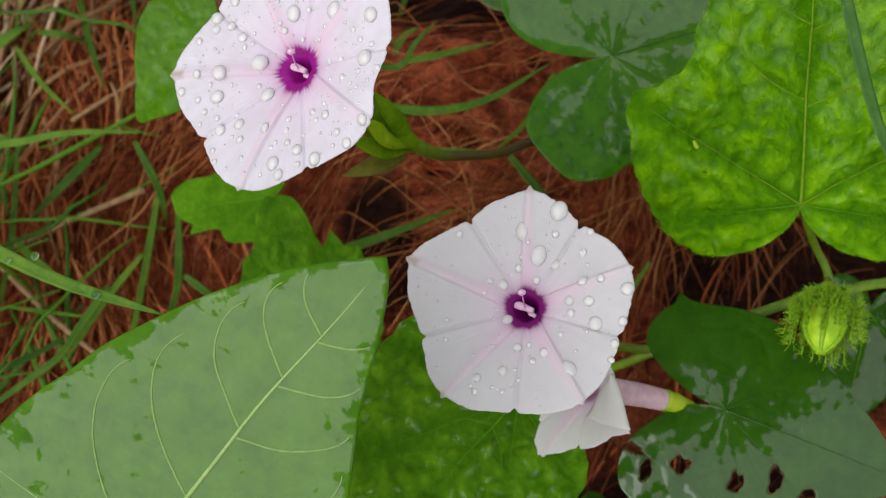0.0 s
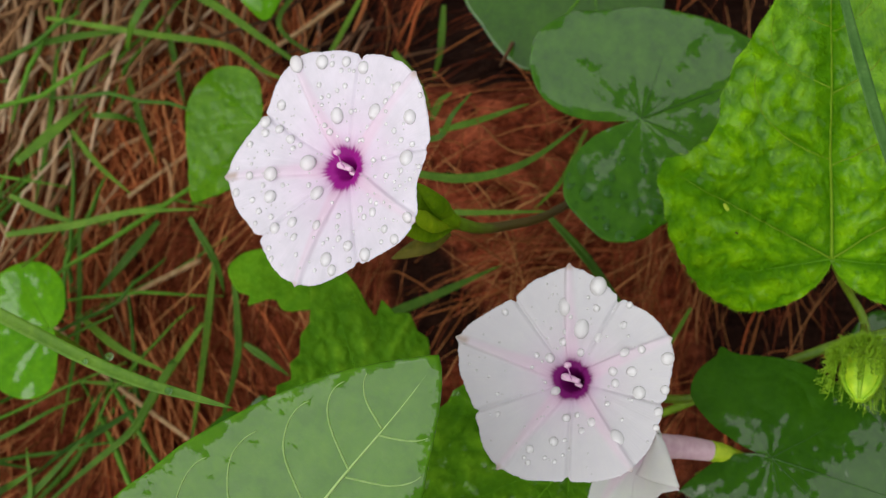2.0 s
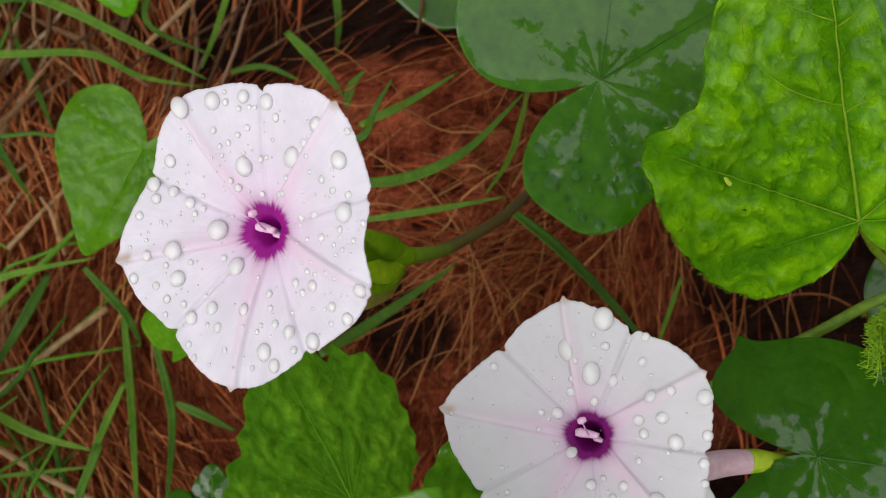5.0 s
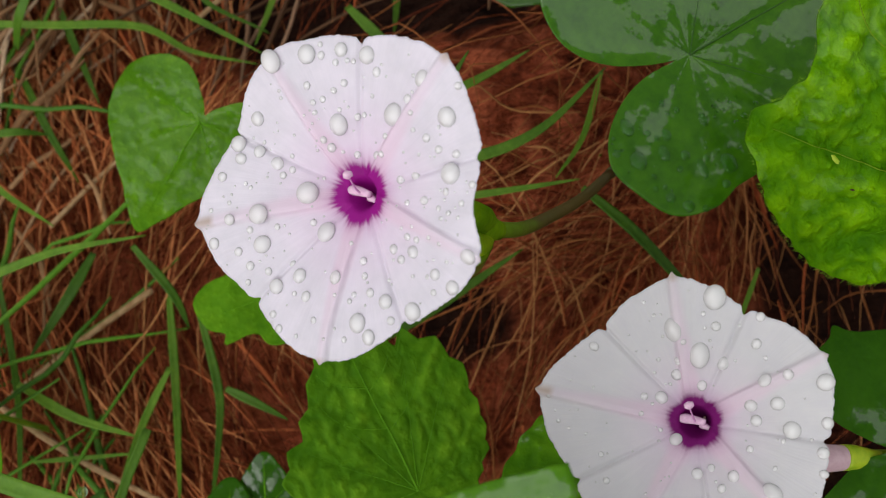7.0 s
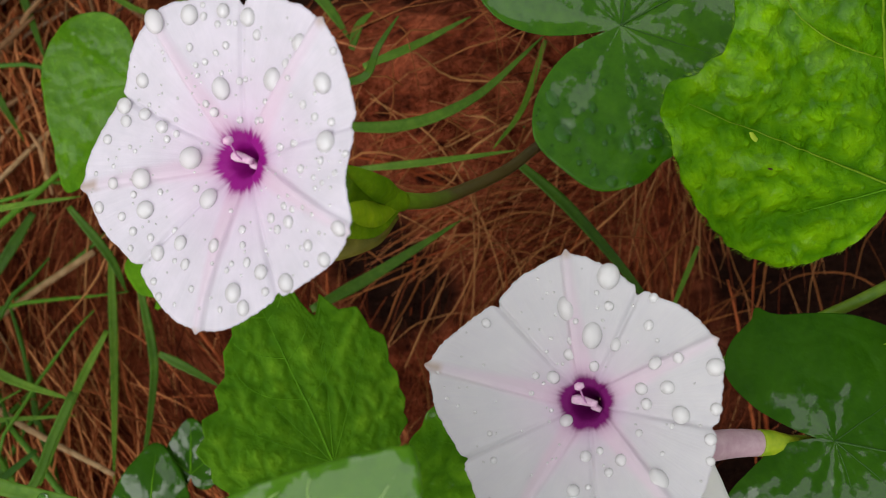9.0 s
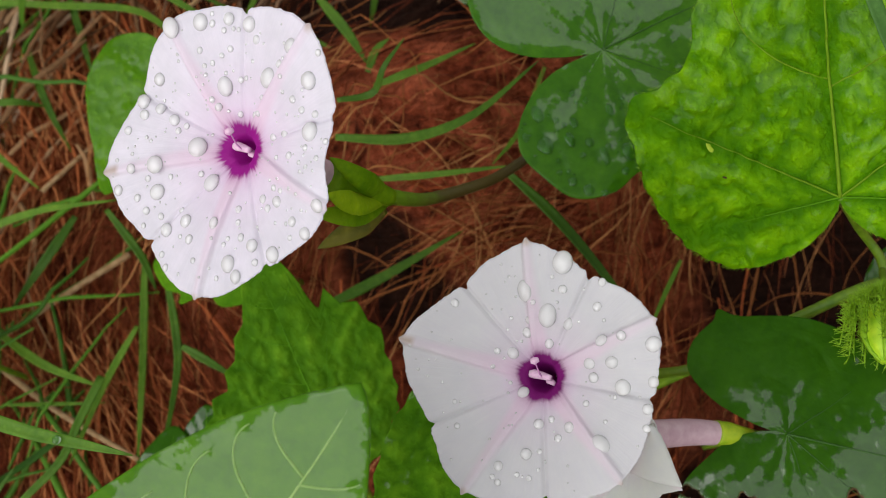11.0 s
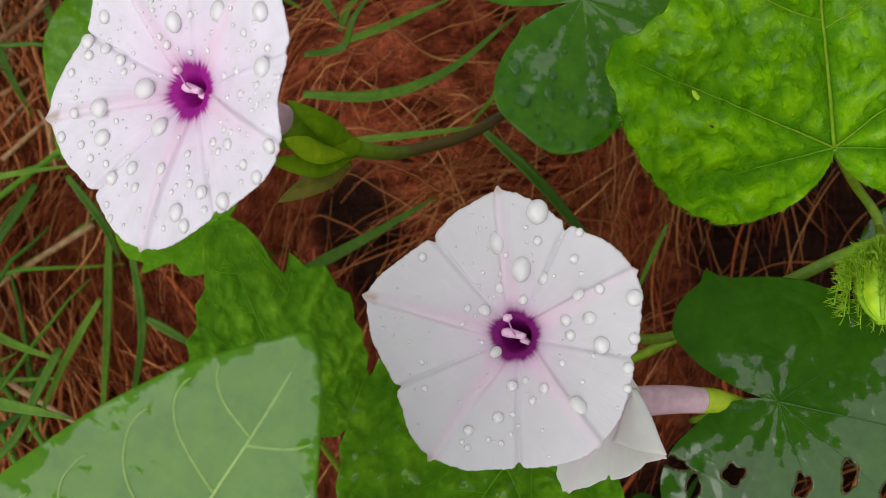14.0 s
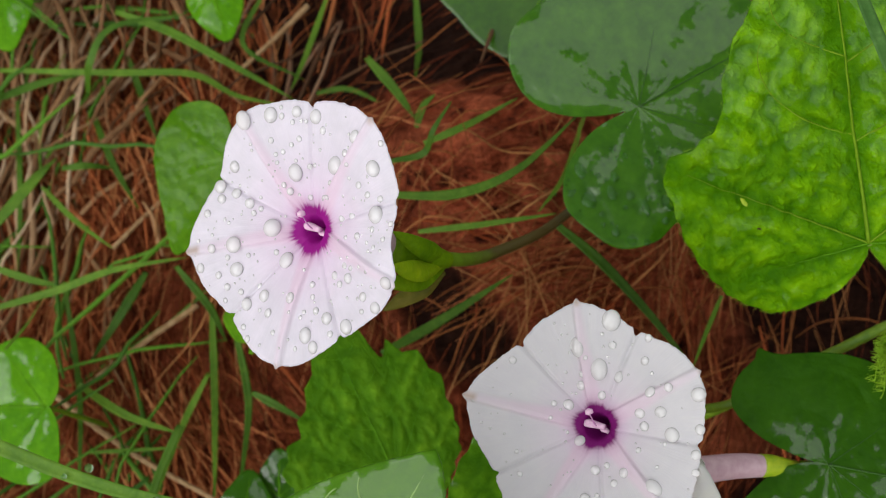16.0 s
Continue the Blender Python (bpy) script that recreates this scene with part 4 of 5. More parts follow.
A_AT, B_AT, C_AT = (-0.0319, 0.1733, 0.2535), (0.0397, 0.1108, 0.2252), (0.0605, 0.0965, 0.178)
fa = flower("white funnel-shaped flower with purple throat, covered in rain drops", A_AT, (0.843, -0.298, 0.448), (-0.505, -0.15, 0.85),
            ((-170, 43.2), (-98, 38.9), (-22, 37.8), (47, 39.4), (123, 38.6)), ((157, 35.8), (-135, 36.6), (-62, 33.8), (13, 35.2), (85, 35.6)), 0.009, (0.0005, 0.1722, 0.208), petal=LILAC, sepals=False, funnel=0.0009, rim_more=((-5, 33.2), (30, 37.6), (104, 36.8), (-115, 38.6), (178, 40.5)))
fb = flower("white funnel-shaped flower with purple throat and scattered rain drops", B_AT, (0.951, -0.165, 0.262), (-0.281, -0.107, 0.954),
            ((165, 37.3), (94, 35.1), (25, 34.2), (-49, 34.3), (-122, 35.2)), ((130, 31.8), (62, 30.2), (-10, 31.0), (-85, 31.8), (-156, 32.3)), 0.009, (0.062, 0.118, 0.178), wrinkle=0.0006, funnel=0.0012)
fc = flower("wilting white flower with a pinkish tube under the open one", C_AT, (0.74, -0.1, 0.66), (-0.65, -0.2, 0.73),
            ((-35, 24.2), (-120, 25.2), (-163, 43), (120, 24), (45, 15)), ((-91, 19.6), (-144, 40), (150, 24), (85, 17), (5, 14)), 0.012, (0.0965, 0.0985, 0.1545), stamens=False, sepals=False, wrinkle=0.0006, pipe=(1.1, 1.0, 0.88), funnel=0.0009, crisp=0.3, petal=FADED, rim_more=((-130, 29), (-50, 20.6), (-20, 18.6)))

# the wilting flower's side petal, folded over its throat
inner_edge = spline([(0.001, -0.0095, 0.0012), (0.008, -0.001, 0.0034), (0.0145, 0.0045, 0.0020)], 15)
outer_edge = spline([(0.0215, -0.0135, 0.0006), (0.0185, -0.0040, 0.0012), (0.0145, 0.0048, 0.0016)], 15)
rows = [[p.lerp(q, k / 10) for k in range(11)] for p, q in zip(inner_edge, outer_edge)]
flap_v = [fc[1] @ Vector((p.x, p.y, fc[2](p.x, p.y) + p.z + 0.0016 * math.sin(math.pi * k / 10))) for row in rows for k, p in enumerate(row)]
flap = part("folded_petal", (flap_v, [(i * 11 + k, i * 11 + k + 1, i * 11 + 12 + k, i * 11 + 11 + k) for i in range(14) for k in range(10)]), FADED, fc[0], "limp petal folded over the throat", 0.0002)
for key, values in (("reach", [0.75] * 165), ("band", [max(0.0, 1 - k / 3.5) for i in range(15) for k in range(11)]), ("turn", [0.0] * 165)):
    flap.data.attributes.new(key, "FLOAT", "POINT").data.foreach_set("value", values)

# stalk of the first flower with its bracts
stalk_a = part("peduncle", tube([(0.0478, 0.2003, 0.145), (0.0359, 0.1909, 0.155), (0.0234, 0.1827, 0.17), (0.0121, 0.1763, 0.185), (0.001, 0.1722, 0.206)], (0.0017, 0.0018, 0.002, 0.0026), 10, 24), ageing_stalk_material(), fa[0], "stalk turning from green to brown")
stalk_a.data.attributes.new("age", "FLOAT", "POINT").data.foreach_set("value", [1.45 - 1.35 * (i // 10) / 23 for i in range(240)])
for pts, w, mat in ((((0.0053, 0.1724, 0.2000), (0.0006, 0.1703, 0.2220), (-0.0071, 0.1729, 0.2380)), 0.0078, SEPAL),
                    (((0.0038, 0.1734, 0.2000), (-0.0024, 0.1637, 0.2260), (-0.0084, 0.1621, 0.2400)), 0.0084, SEPAL_PALE),
                    (((0.0034, 0.1726, 0.1980), (-0.0042, 0.1630, 0.2180), (-0.0141, 0.1601, 0.2320)), 0.0080, SEPAL),
                    (((0.0024, 0.1707, 0.1970), (-0.0055, 0.1637, 0.2050), (-0.0175, 0.1585, 0.2050)), 0.0085, BRACT)):
    part("bract" if mat is BRACT else "sepal", ribbon(pts, w * 0.88, 18, -0.25, 0.0, 0.3), mat, fa[0], "brownish pointed bract" if mat is BRACT else "yellow-green sepal", 0.0003)
part("calyx", tube([(0.0045, 0.1722, 0.2025), (-0.003, 0.1722, 0.2125), (-0.011, 0.1725, 0.2235)], (0.0027, 0.0050, 0.0056), 14, 14), SEPAL, fa[0], "green cup of the calyx")
part("peduncle", tube([(0.062, 0.118, 0.178), (0.072, 0.121, 0.15), (0.0924, 0.1238, 0.128), (0.113, 0.13, 0.125)], (0.0021, 0.0017, 0.0016), 10, 20), STEM, fb[0])
part("calyx", tube([(0.0945, 0.0988, 0.1555), (0.099, 0.0982, 0.1535), (0.103, 0.0979, 0.1518), (0.1075, 0.0976, 0.15)], (0.0039, 0.0037, 0.0026, 0.0013), 14, 14), CALYX, fc[0], "pale yellow-green calyx")
part("peduncle", tube([(0.1065, 0.0976, 0.1503), (0.112, 0.097, 0.149), (0.1165, 0.097, 0.145), (0.13, 0.10, 0.12)], (0.0014, 0.0012), 10, 20), SEPAL, fc[0])


# ---- vine stems ----
def stem(label, points, radii, mat, name="vine_stem"):
    root = thing(name, points[0], label, "stem", "vine stems")
    part("stem", tube(points, radii, 10, 30), mat, root)
    return root


stem("green vine stem that carries the fringed bud", [(0.30, 0.165, 0.13), (0.185, 0.1473, 0.15), (0.164, 0.1429, 0.15), (0.1488, 0.1406, 0.145), (0.1332, 0.136, 0.14), (0.1131, 0.1317, 0.122), (0.09, 0.126, 0.095), (0.06, 0.125, 0.04)], (0.0019, 0.0019, 0.0017), STEM)
stem("thin brown-green vine stem under the heart leaf", [(0.0478, 0.2003, 0.145), (0.07, 0.216, 0.12), (0.10, 0.24, 0.09), (0.16, 0.27, 0.04), (0.22, 0.29, 0.0)], (0.0019, 0.0018, 0.0017), BROWN_STEM)


# ---- fringed bud ----
def fringed_bud(base, end):
    base, end = Vector(base), Vector(end)
    way = (end - base).normalized()
    s1 = way.cross(Vector((0, 0, 1))).normalized()
    s2 = s1.cross(way)
    length = (end - base).length
    root = thing("fringed_bud", base, "bright green bud wrapped in feathery hairy bracts", "bud")
    body = [base + way * length * t for t in (0.1, 0.3, 0.55, 0.8, 0.97)]
    ob = part("bud", tube(body, (0.0032, 0.0060, 0.0066, 0.0048, 0.0012), 20, 22), BUD, root, "smooth yellow-green bud")
    for k in range(5):
        a = 2 * math.pi * k / 5
        o = math.cos(a) * s1 + math.sin(a) * s2
        part("ridge", tube([base + way * length * t + o * r for t, r in ((0.15, 0.0039), (0.35, 0.0061), (0.6, 0.0064), (0.82, 0.0046), (0.96, 0.0014))], (0.0005, 0.0012, 0.0005), 7, 16), HAIR, ob)
    rng = random.Random(9)
    for b in range(3):
        verts, faces = [], []

        def strand(pts, r0, r1, n=6):
            v, f = tube(pts, (r0, r1), 4, n)
            k = len(verts)
            verts.extend(v)
            faces.extend(tuple(q + k for q in g) for g in f)
        for i in range(26):
            a = 2 * math.pi * (b + rng.uniform(0, 1)) / 3
            o = math.cos(a) * s1 + math.sin(a) * s2
            t1, wid = rng.uniform(0.3, 0.9), rng.uniform(0.009, 0.0125)
            p0 = base + o * 0.002
            p1 = base + way * length * t1 * 0.4 + o * wid * 0.85
            p2 = base + way * length * t1 + o * wid * rng.uniform(0.85, 1.1)
            strand([p0, p1, p2], 0.00035, 0.0002, 8)
            line = spline([p0, p1, p2], 12)
            for q in line[1:]:
                for _ in range(5):
                    d = (o * rng.uniform(0.5, 1.4) + s1 * rng.uniform(-0.8, 0.8) + s2 * rng.uniform(-0.8, 0.8) + way * rng.uniform(-1.1, 0.9)).normalized()
                    w = rng.uniform(0.0014, 0.0036)
                    bend = Vector((rng.uniform(-1, 1), rng.uniform(-1, 1), rng.uniform(-1, 1))) * w * 0.05
                    strand([q, q + d * w * 0.5 + bend, q + d * w], 0.00013, 0.00007, 3)
        part("bract", (verts, faces), HAIR, root, "feathery bract of branching hairs")
    part("stalk", tube([base + Vector((0.004, 0.009, -0.012)), base + Vector((0.001, 0.004, -0.003)), base + way * 0.003], (0.0013, 0.0015, 0.003), 8, 12), STEM, root)


fringed_bud((0.1478, 0.1325, 0.1775), (0.1412, 0.1098, 0.1835))


# ---- grass blades ----
def grass(*spec, mat=None, roll=0.5, base=0.55, label="green grass blade among dry fibres"):
    *pts, width = spec
    root = thing("grass_blade", pts[0], label, "grass", "grass blades")
    part("blade", ribbon(pts, width * 0.00086, roll=roll, base=base), mat or GRASS, root, thick=0.0002)


grass((-0.152, 0.366, 0.060), (-0.124, 0.347, 0.065), (-0.096, 0.323, 0.070), (-0.065, 0.296, 0.075), 5)
grass((-0.172, 0.330, 0.050), (-0.162, 0.336, 0.070), (-0.148, 0.349, 0.075), (-0.114, 0.352, 0.070), 5)
grass((-0.217, 0.351, 0.050), (-0.157, 0.336, 0.055), (-0.118, 0.328, 0.055), (-0.098, 0.315, 0.050), (-0.071, 0.304, 0.050), 4)
grass((-0.223, 0.335, 0.050), (-0.194, 0.340, 0.050), (-0.173, 0.341, 0.050), 5)
grass((-0.158, 0.357, 0.030), (-0.152, 0.334, 0.030), (-0.142, 0.303, 0.040), 4)
grass((-0.179, 0.332, 0.030), (-0.165, 0.295, 0.040), (-0.157, 0.273, 0.030), 4)
grass((-0.197, 0.285, 0.050), (-0.182, 0.266, 0.050), (-0.160, 0.245, 0.060), 3)
grass((-0.187, 0.293, 0.050), (-0.174, 0.292, 0.050), (-0.165, 0.293, 0.040), 4)
grass((-0.219, 0.263, 0.060), (-0.196, 0.285, 0.060), (-0.189, 0.299, 0.050), 7)
grass((-0.220, 0.225, 0.060), (-0.187, 0.229, 0.060), (-0.156, 0.231, 0.070), (-0.119, 0.228, 0.080), 4.5)
grass((-0.225, 0.250, 0.050), (-0.203, 0.239, 0.050), (-0.186, 0.233, 0.050), 4)
grass((-0.148, 0.234, 0.050), (-0.162, 0.215, 0.050), (-0.181, 0.198, 0.040), 5)
grass((-0.124, 0.219, 0.030), (-0.126, 0.175, 0.030), (-0.130, 0.124, 0.030), 4)
grass((-0.109, 0.206, 0.050), (-0.105, 0.174, 0.050), (-0.106, 0.156, 0.050), (-0.114, 0.120, 0.050), 4)
grass((-0.183, 0.186, 0.050), (-0.162, 0.169, 0.050), (-0.138, 0.157, 0.050), 4.5)
grass((-0.125, 0.184, 0.040), (-0.140, 0.160, 0.040), (-0.152, 0.126, 0.050), 3.5)
grass((-0.183, 0.156, 0.040), (-0.162, 0.154, 0.040), (-0.140, 0.152, 0.040), 2)
grass((-0.100, 0.168, 0.060), (-0.090, 0.161, 0.060), (-0.078, 0.152, 0.060), 4)
grass((-0.127, 0.228, 0.070), (-0.116, 0.209, 0.060), (-0.113, 0.196, 0.050), 4)
grass((-0.188, 0.236, 0.050), (-0.187, 0.183, 0.040), (-0.194, 0.133, 0.030), 3)
grass((-0.193, 0.194, 0.100), (-0.192, 0.210, 0.080), (-0.194, 0.227, 0.060), 2)
grass((-0.029, 0.308, 0.080), (-0.017, 0.285, 0.090), (-0.010, 0.270, 0.090), 5)
grass((-0.010, 0.266, 0.090), (-0.006, 0.275, 0.090), (0.000, 0.280, 0.090), 4)
grass((-0.017, 0.233, 0.140), (-0.004, 0.234, 0.140), (0.002, 0.239, 0.150), (0.010, 0.249, 0.150), 3)
grass((-0.020, 0.223, 0.130), (0.006, 0.219, 0.130), (0.031, 0.225, 0.130), (0.057, 0.243, 0.130), 4.5)
grass((-0.005, 0.246, 0.120), (0.014, 0.251, 0.120), (0.035, 0.263, 0.110), 3.5)
grass((0.041, 0.203, 0.125), (0.056, 0.186, 0.120), (0.072, 0.164, 0.110), (0.086, 0.141, 0.100), 4.5)
grass((-0.038, 0.172, 0.080), (-0.012, 0.182, 0.080), (0.021, 0.197, 0.080), 5)
grass((-0.014, 0.216, 0.100), (0.014, 0.213, 0.105), (0.043, 0.211, 0.110), 3)
grass((0.061, 0.254, 0.100), (0.049, 0.230, 0.100), (0.036, 0.216, 0.100), 2.5)
grass((0.103, 0.172, 0.090), (0.094, 0.158, 0.090), (0.087, 0.146, 0.085), 2)
grass((-0.048, 0.360, 0.050), (-0.061, 0.332, 0.050), (-0.071, 0.313, 0.050), 3)
grass((-0.006, 0.357, 0.040), (-0.008, 0.330, 0.040), (-0.012, 0.312, 0.040), 4)
grass((-0.213, 0.338, 0.040), (-0.213, 0.286, 0.040), (-0.220, 0.252, 0.030), 3)
grass((-0.059, 0.309, 0.050), (-0.043, 0.308, 0.050), (-0.025, 0.295, 0.050), 3)
grass((-0.076, 0.364, 0.060), (-0.090, 0.336, 0.060), (-0.064, 0.317, 0.050), 3)
grass((-0.213, 0.086, 0.05), (-0.190, 0.106, 0.055), (-0.170, 0.127, 0.06), 4)
grass((-0.229, 0.094, 0.05), (-0.208, 0.103, 0.055), (-0.191, 0.112, 0.06), 4)
grass((-0.197, 0.084, 0.05), (-0.196, 0.102, 0.055), (-0.198, 0.121, 0.06), 3)
grass((-0.125, 0.154, 0.085), (-0.134, 0.1382, 0.085), (-0.1416, 0.1234, 0.085), (-0.1554, 0.1119, 0.083), (-0.169, 0.1014, 0.08), (-0.1917, 0.0819, 0.075), 3.6, base=0.9)
grass((-0.1526, 0.1395, 0.05), (-0.1671, 0.1304, 0.05), (-0.1828, 0.1215, 0.05), (-0.1998, 0.1073, 0.05), 3.2, mat=GRASS_DARK)
grass((-0.2107, 0.068, 0.058), (-0.211, 0.0921, 0.06), (-0.2123, 0.1096, 0.06), (-0.212, 0.1261, 0.06), 10, roll=0.1, base=1.0, label="broad bright grass blade low beside the dry stalks")
grass((-0.2231, 0.1211, 0.06), (-0.208, 0.1266, 0.06), (-0.1879, 0.138, 0.06), (-0.1738, 0.1436, 0.06), 2.4)
grass((0.081, 0.064, 0.07), (0.092, 0.072, 0.085), (0.101, 0.083, 0.085), 3.0, mat=GRASS_DARK)
grass((0.118, 0.070, 0.05), (0.106, 0.064, 0.065), (0.091, 0.062, 0.06), 2.4, mat=GRASS_DARK)
grass((0.196, 0.246, 0.09), (0.208, 0.253, 0.10), (0.217, 0.256, 0.10), (0.240, 0.266, 0.095), 5, mat=GRASS_DARK)
grass((0.198, 0.252, 0.08), (0.205, 0.265, 0.10), (0.211, 0.275, 0.10), (0.224, 0.295, 0.10), 2.4)
grass((0.200, 0.260, 0.07), (0.210, 0.252, 0.09), (0.218, 0.244, 0.09), (0.236, 0.232, 0.08), 4, mat=GRASS_DARK)
grass((-0.1726, 0.1490, 0.216), (-0.1461, 0.1367, 0.220), (-0.1162, 0.1211, 0.224), (-0.0941, 0.1112, 0.229), (-0.0764, 0.1051, 0.234), (-0.0626, 0.1004, 0.238), 5.0, roll=0.1, base=1.0, mat=GRASS_BRIGHT, label="broad grass blade carrying small rain drops")
grass((0.131, 0.242, 0.25), (0.135, 0.203, 0.25), (0.143, 0.172, 0.242), (0.153, 0.148, 0.235), (0.170, 0.112, 0.225), 4.4, roll=0.2, mat=GRASS_BLUE, label="grass blade arching over the hairy leaf")


# ---- dry straws ----
def straw(a, b, c, w=0.0024):
    root = thing("dry_straw", a, "dry tan straw lying on the fibres", "straw", "dry straws")
    part("stalk", tube([a, b, c], (w * 0.5, w * 0.45, w * 0.35), 7, 16), STRAW, root)


straw((-0.2053, 0.1888, 0.03), (-0.1663, 0.1544, 0.035), (-0.1296, 0.1277, 0.03), 0.003)
straw((-0.1309, 0.2201, 0.03), (-0.1598, 0.2052, 0.03), (-0.1943, 0.1858, 0.03), 0.003)
straw((-0.1712, 0.2553, 0.03), (-0.1501, 0.2723, 0.03), (-0.1289, 0.2865, 0.03))
straw((-0.2289, 0.4021, 0.03), (-0.2072, 0.3945, 0.03), (-0.1919, 0.3898, 0.03), 0.006)
straw((-0.0603, 0.3618, 0.04), (-0.0776, 0.3478, 0.04), (-0.0961, 0.3342, 0.04), 0.003)
straw((-0.2040, 0.3910, 0.05), (-0.1600, 0.3830, 0.05), (-0.1240, 0.3770, 0.05), 0.005)
straw((-0.2302, 0.3418, 0.03), (-0.2125, 0.3228, 0.03), (-0.198, 0.3094, 0.03), 0.003)


# ---- fibres, litter and far grass, past counting ----
def heap(name, label, count, mat, area, length, radius, lift, angle, seed, n=6, sides=3, curl=0.5, keep=None):
    rng = random.Random(seed)
    verts, faces = [], []
    x0, x1, y0, y1 = area
    for _ in range(count):
        x, y = rng.uniform(x0, x1), rng.uniform(y0, y1)
        if keep and rng.random() > keep(x, y):
            continue
        a = angle(x, y) + rng.gauss(0, curl)
        le, r = rng.uniform(*length), rng.uniform(*radius)
        z0 = rng.uniform(*lift)
        pts = []
        rise, sway = rng.uniform(-0.25, 0.25) * le, rng.gauss(0, curl * 0.5)
        arch = rng.uniform(0.0, 0.08) * le
        px, py = x - math.cos(a) * le / 2, y - math.sin(a) * le / 2
        for k in range(n):
            s = k / (n - 1) - 0.5
            low = ground_height(px, py)
            pts.append(Vector((px, py, low + z0 + rise * s + arch * (1 - 4 * s * s))))
            px, py = px + math.cos(a) * le / (n - 1), py + math.sin(a) * le / (n - 1)
            a += (sway + rng.gauss(0, curl * 0.35)) * 3.0 / n
        if n > 5:
            pts = spline(pts[::2] if n % 2 else pts, n)
        base = len(verts)
        for k, q in enumerate(pts):
            way = (pts[min(k + 1, n - 1)] - pts[max(k - 1, 0)]).normalized()
            side = way.cross(Vector((0.1, 0.2, 1))).normalized()
            up = side.cross(way)
            rr = r * (0.25 + 0.75 * math.sin(math.pi * (0.08 + 0.86 * k / (n - 1))))
            for j in range(sides):
                t = 2 * math.pi * j / sides
                verts.append(q + rr * (math.cos(t) * side + math.sin(t) * up))
        for k in range(n - 1):
            for j in range(sides):
                faces.append((base + k * sides + j, base + k * sides + (j + 1) % sides, base + (k + 1) * sides + (j + 1) % sides, base + (k + 1) * sides + j))
    ob = new(name, mesh_of(name, verts, faces))
    ob.data.materials.append(mat)
    tagged(ob, label, name.replace("_", " "), kind="stuff")


def lay(x, y):
    """The way in which the fibres lie."""
    return 1.35 + 1.5 * noise.noise((x * 7 + 3, y * 7, 0.2)) - (0.9 if -0.02 < x < 0.08 and y > 0.19 else 0.0)


def slab_at(x, y):
    return math.exp(-((x - 0.022) / 0.064) ** 2 - ((y - 0.267) / 0.04) ** 2)


def bare(x, y):
    """Share of fibres that lie on the earth: clumps with bare patches between, and a slab of bare red earth on the mound."""
    return max(0.03, min(1.0, 0.95 + 0.9 * noise.noise((x * 16, y * 16, 6.0)) - 1.4 * slab_at(x, y) - 0.95 * humus_shade_at(x, y)))


def tan_share(x, y):
    """The loose pale fibres lie below the red slab and thinly elsewhere."""
    return min(1.0, 0.12 + 1.1 * math.exp(-((x - 0.03) / 0.06) ** 2 - ((y - 0.215) / 0.04) ** 2) + 0.6 * math.exp(-((x - 0.13) / 0.05) ** 2 - ((y - 0.21) / 0.05) ** 2)) * (1 - 0.7 * humus_shade_at(x, y)) * (1 - 0.7 * slab_at(x, y))


heap("fibre_bundles", "thick dark red-brown fibre bundles over the earth", 1300, ROPE, (-0.32, 0.30, -0.06, 0.46), (0.03, 0.08), (0.0004, 0.0013), (-0.005, 0.008), lay, 20, 9, 6, 0.22, bare)
heap("root_fibres", "matted red-brown root fibres over the earth", 12000, FIBRE, (-0.32, 0.30, -0.06, 0.46), (0.02, 0.07), (0.00012, 0.00034), (0.0, 0.013), lay, 21, 9, 3, 0.26, bare)
heap("loose_fibres", "loose curling orange-brown fibres", 3600, TAN, (-0.26, 0.26, 0.04, 0.42), (0.03, 0.09), (0.00018, 0.00055), (0.004, 0.024), lay, 22, 13, 3, 0.42, tan_share)
heap("coir_fibres", "orange-red coir fibres in clumps between the grass", 3600, COIR, (-0.30, -0.075, 0.09, 0.42), (0.02, 0.06), (0.0002, 0.0006), (0.003, 0.017), lay, 27, 9, 4, 0.3, lambda x, y: max(0.0, min(1.0, 0.35 + 1.6 * noise.noise((x * 14, y * 11, 3.0)))))
heap("dry_litter", "dry grey-brown grass litter", 640, LITTER, (-0.34, -0.11, 0.17, 0.48), (0.03, 0.10), (0.0005, 0.0019), (0.006, 0.03), lambda x, y: 1.5 + 1.1 * noise.noise((x * 9, y * 9, 5.0)), 23, 5, 5, 0.35, lambda x, y: min(1.0, 0.03 + math.exp(-((y - 0.40) / 0.06) ** 2) + 0.9 * math.exp(-((x + 0.215) / 0.055) ** 2 - (max(0.0, 0.29 - y) / 0.035) ** 2)))
heap("dry_litter", "dry grey-brown stalk litter under the leaves", 50, DEAD, (-0.12, 0.12, 0.31, 0.48), (0.03, 0.10), (0.0006, 0.0015), (0.004, 0.03), lambda x, y: 1.4 + 1.5 * noise.noise((x * 9, y * 9, 9.0)), 24, 5, 5, 0.35, lambda x, y: 1.0 - math.exp(-((x + 0.02) / 0.05) ** 2 - ((y - 0.36) / 0.035) ** 2))
heap("fine_grass", "thin green grass stalks deep in the fibres", 90, FAR_GRASS, (-0.32, -0.15, 0.12, 0.46), (0.05, 0.13), (0.0008, 0.0017), (0.008, 0.04), lambda x, y: 3.14 * noise.noise((x * 12, y * 12, 7.0)) + 0.6, 25, 8, 5, 0.2)


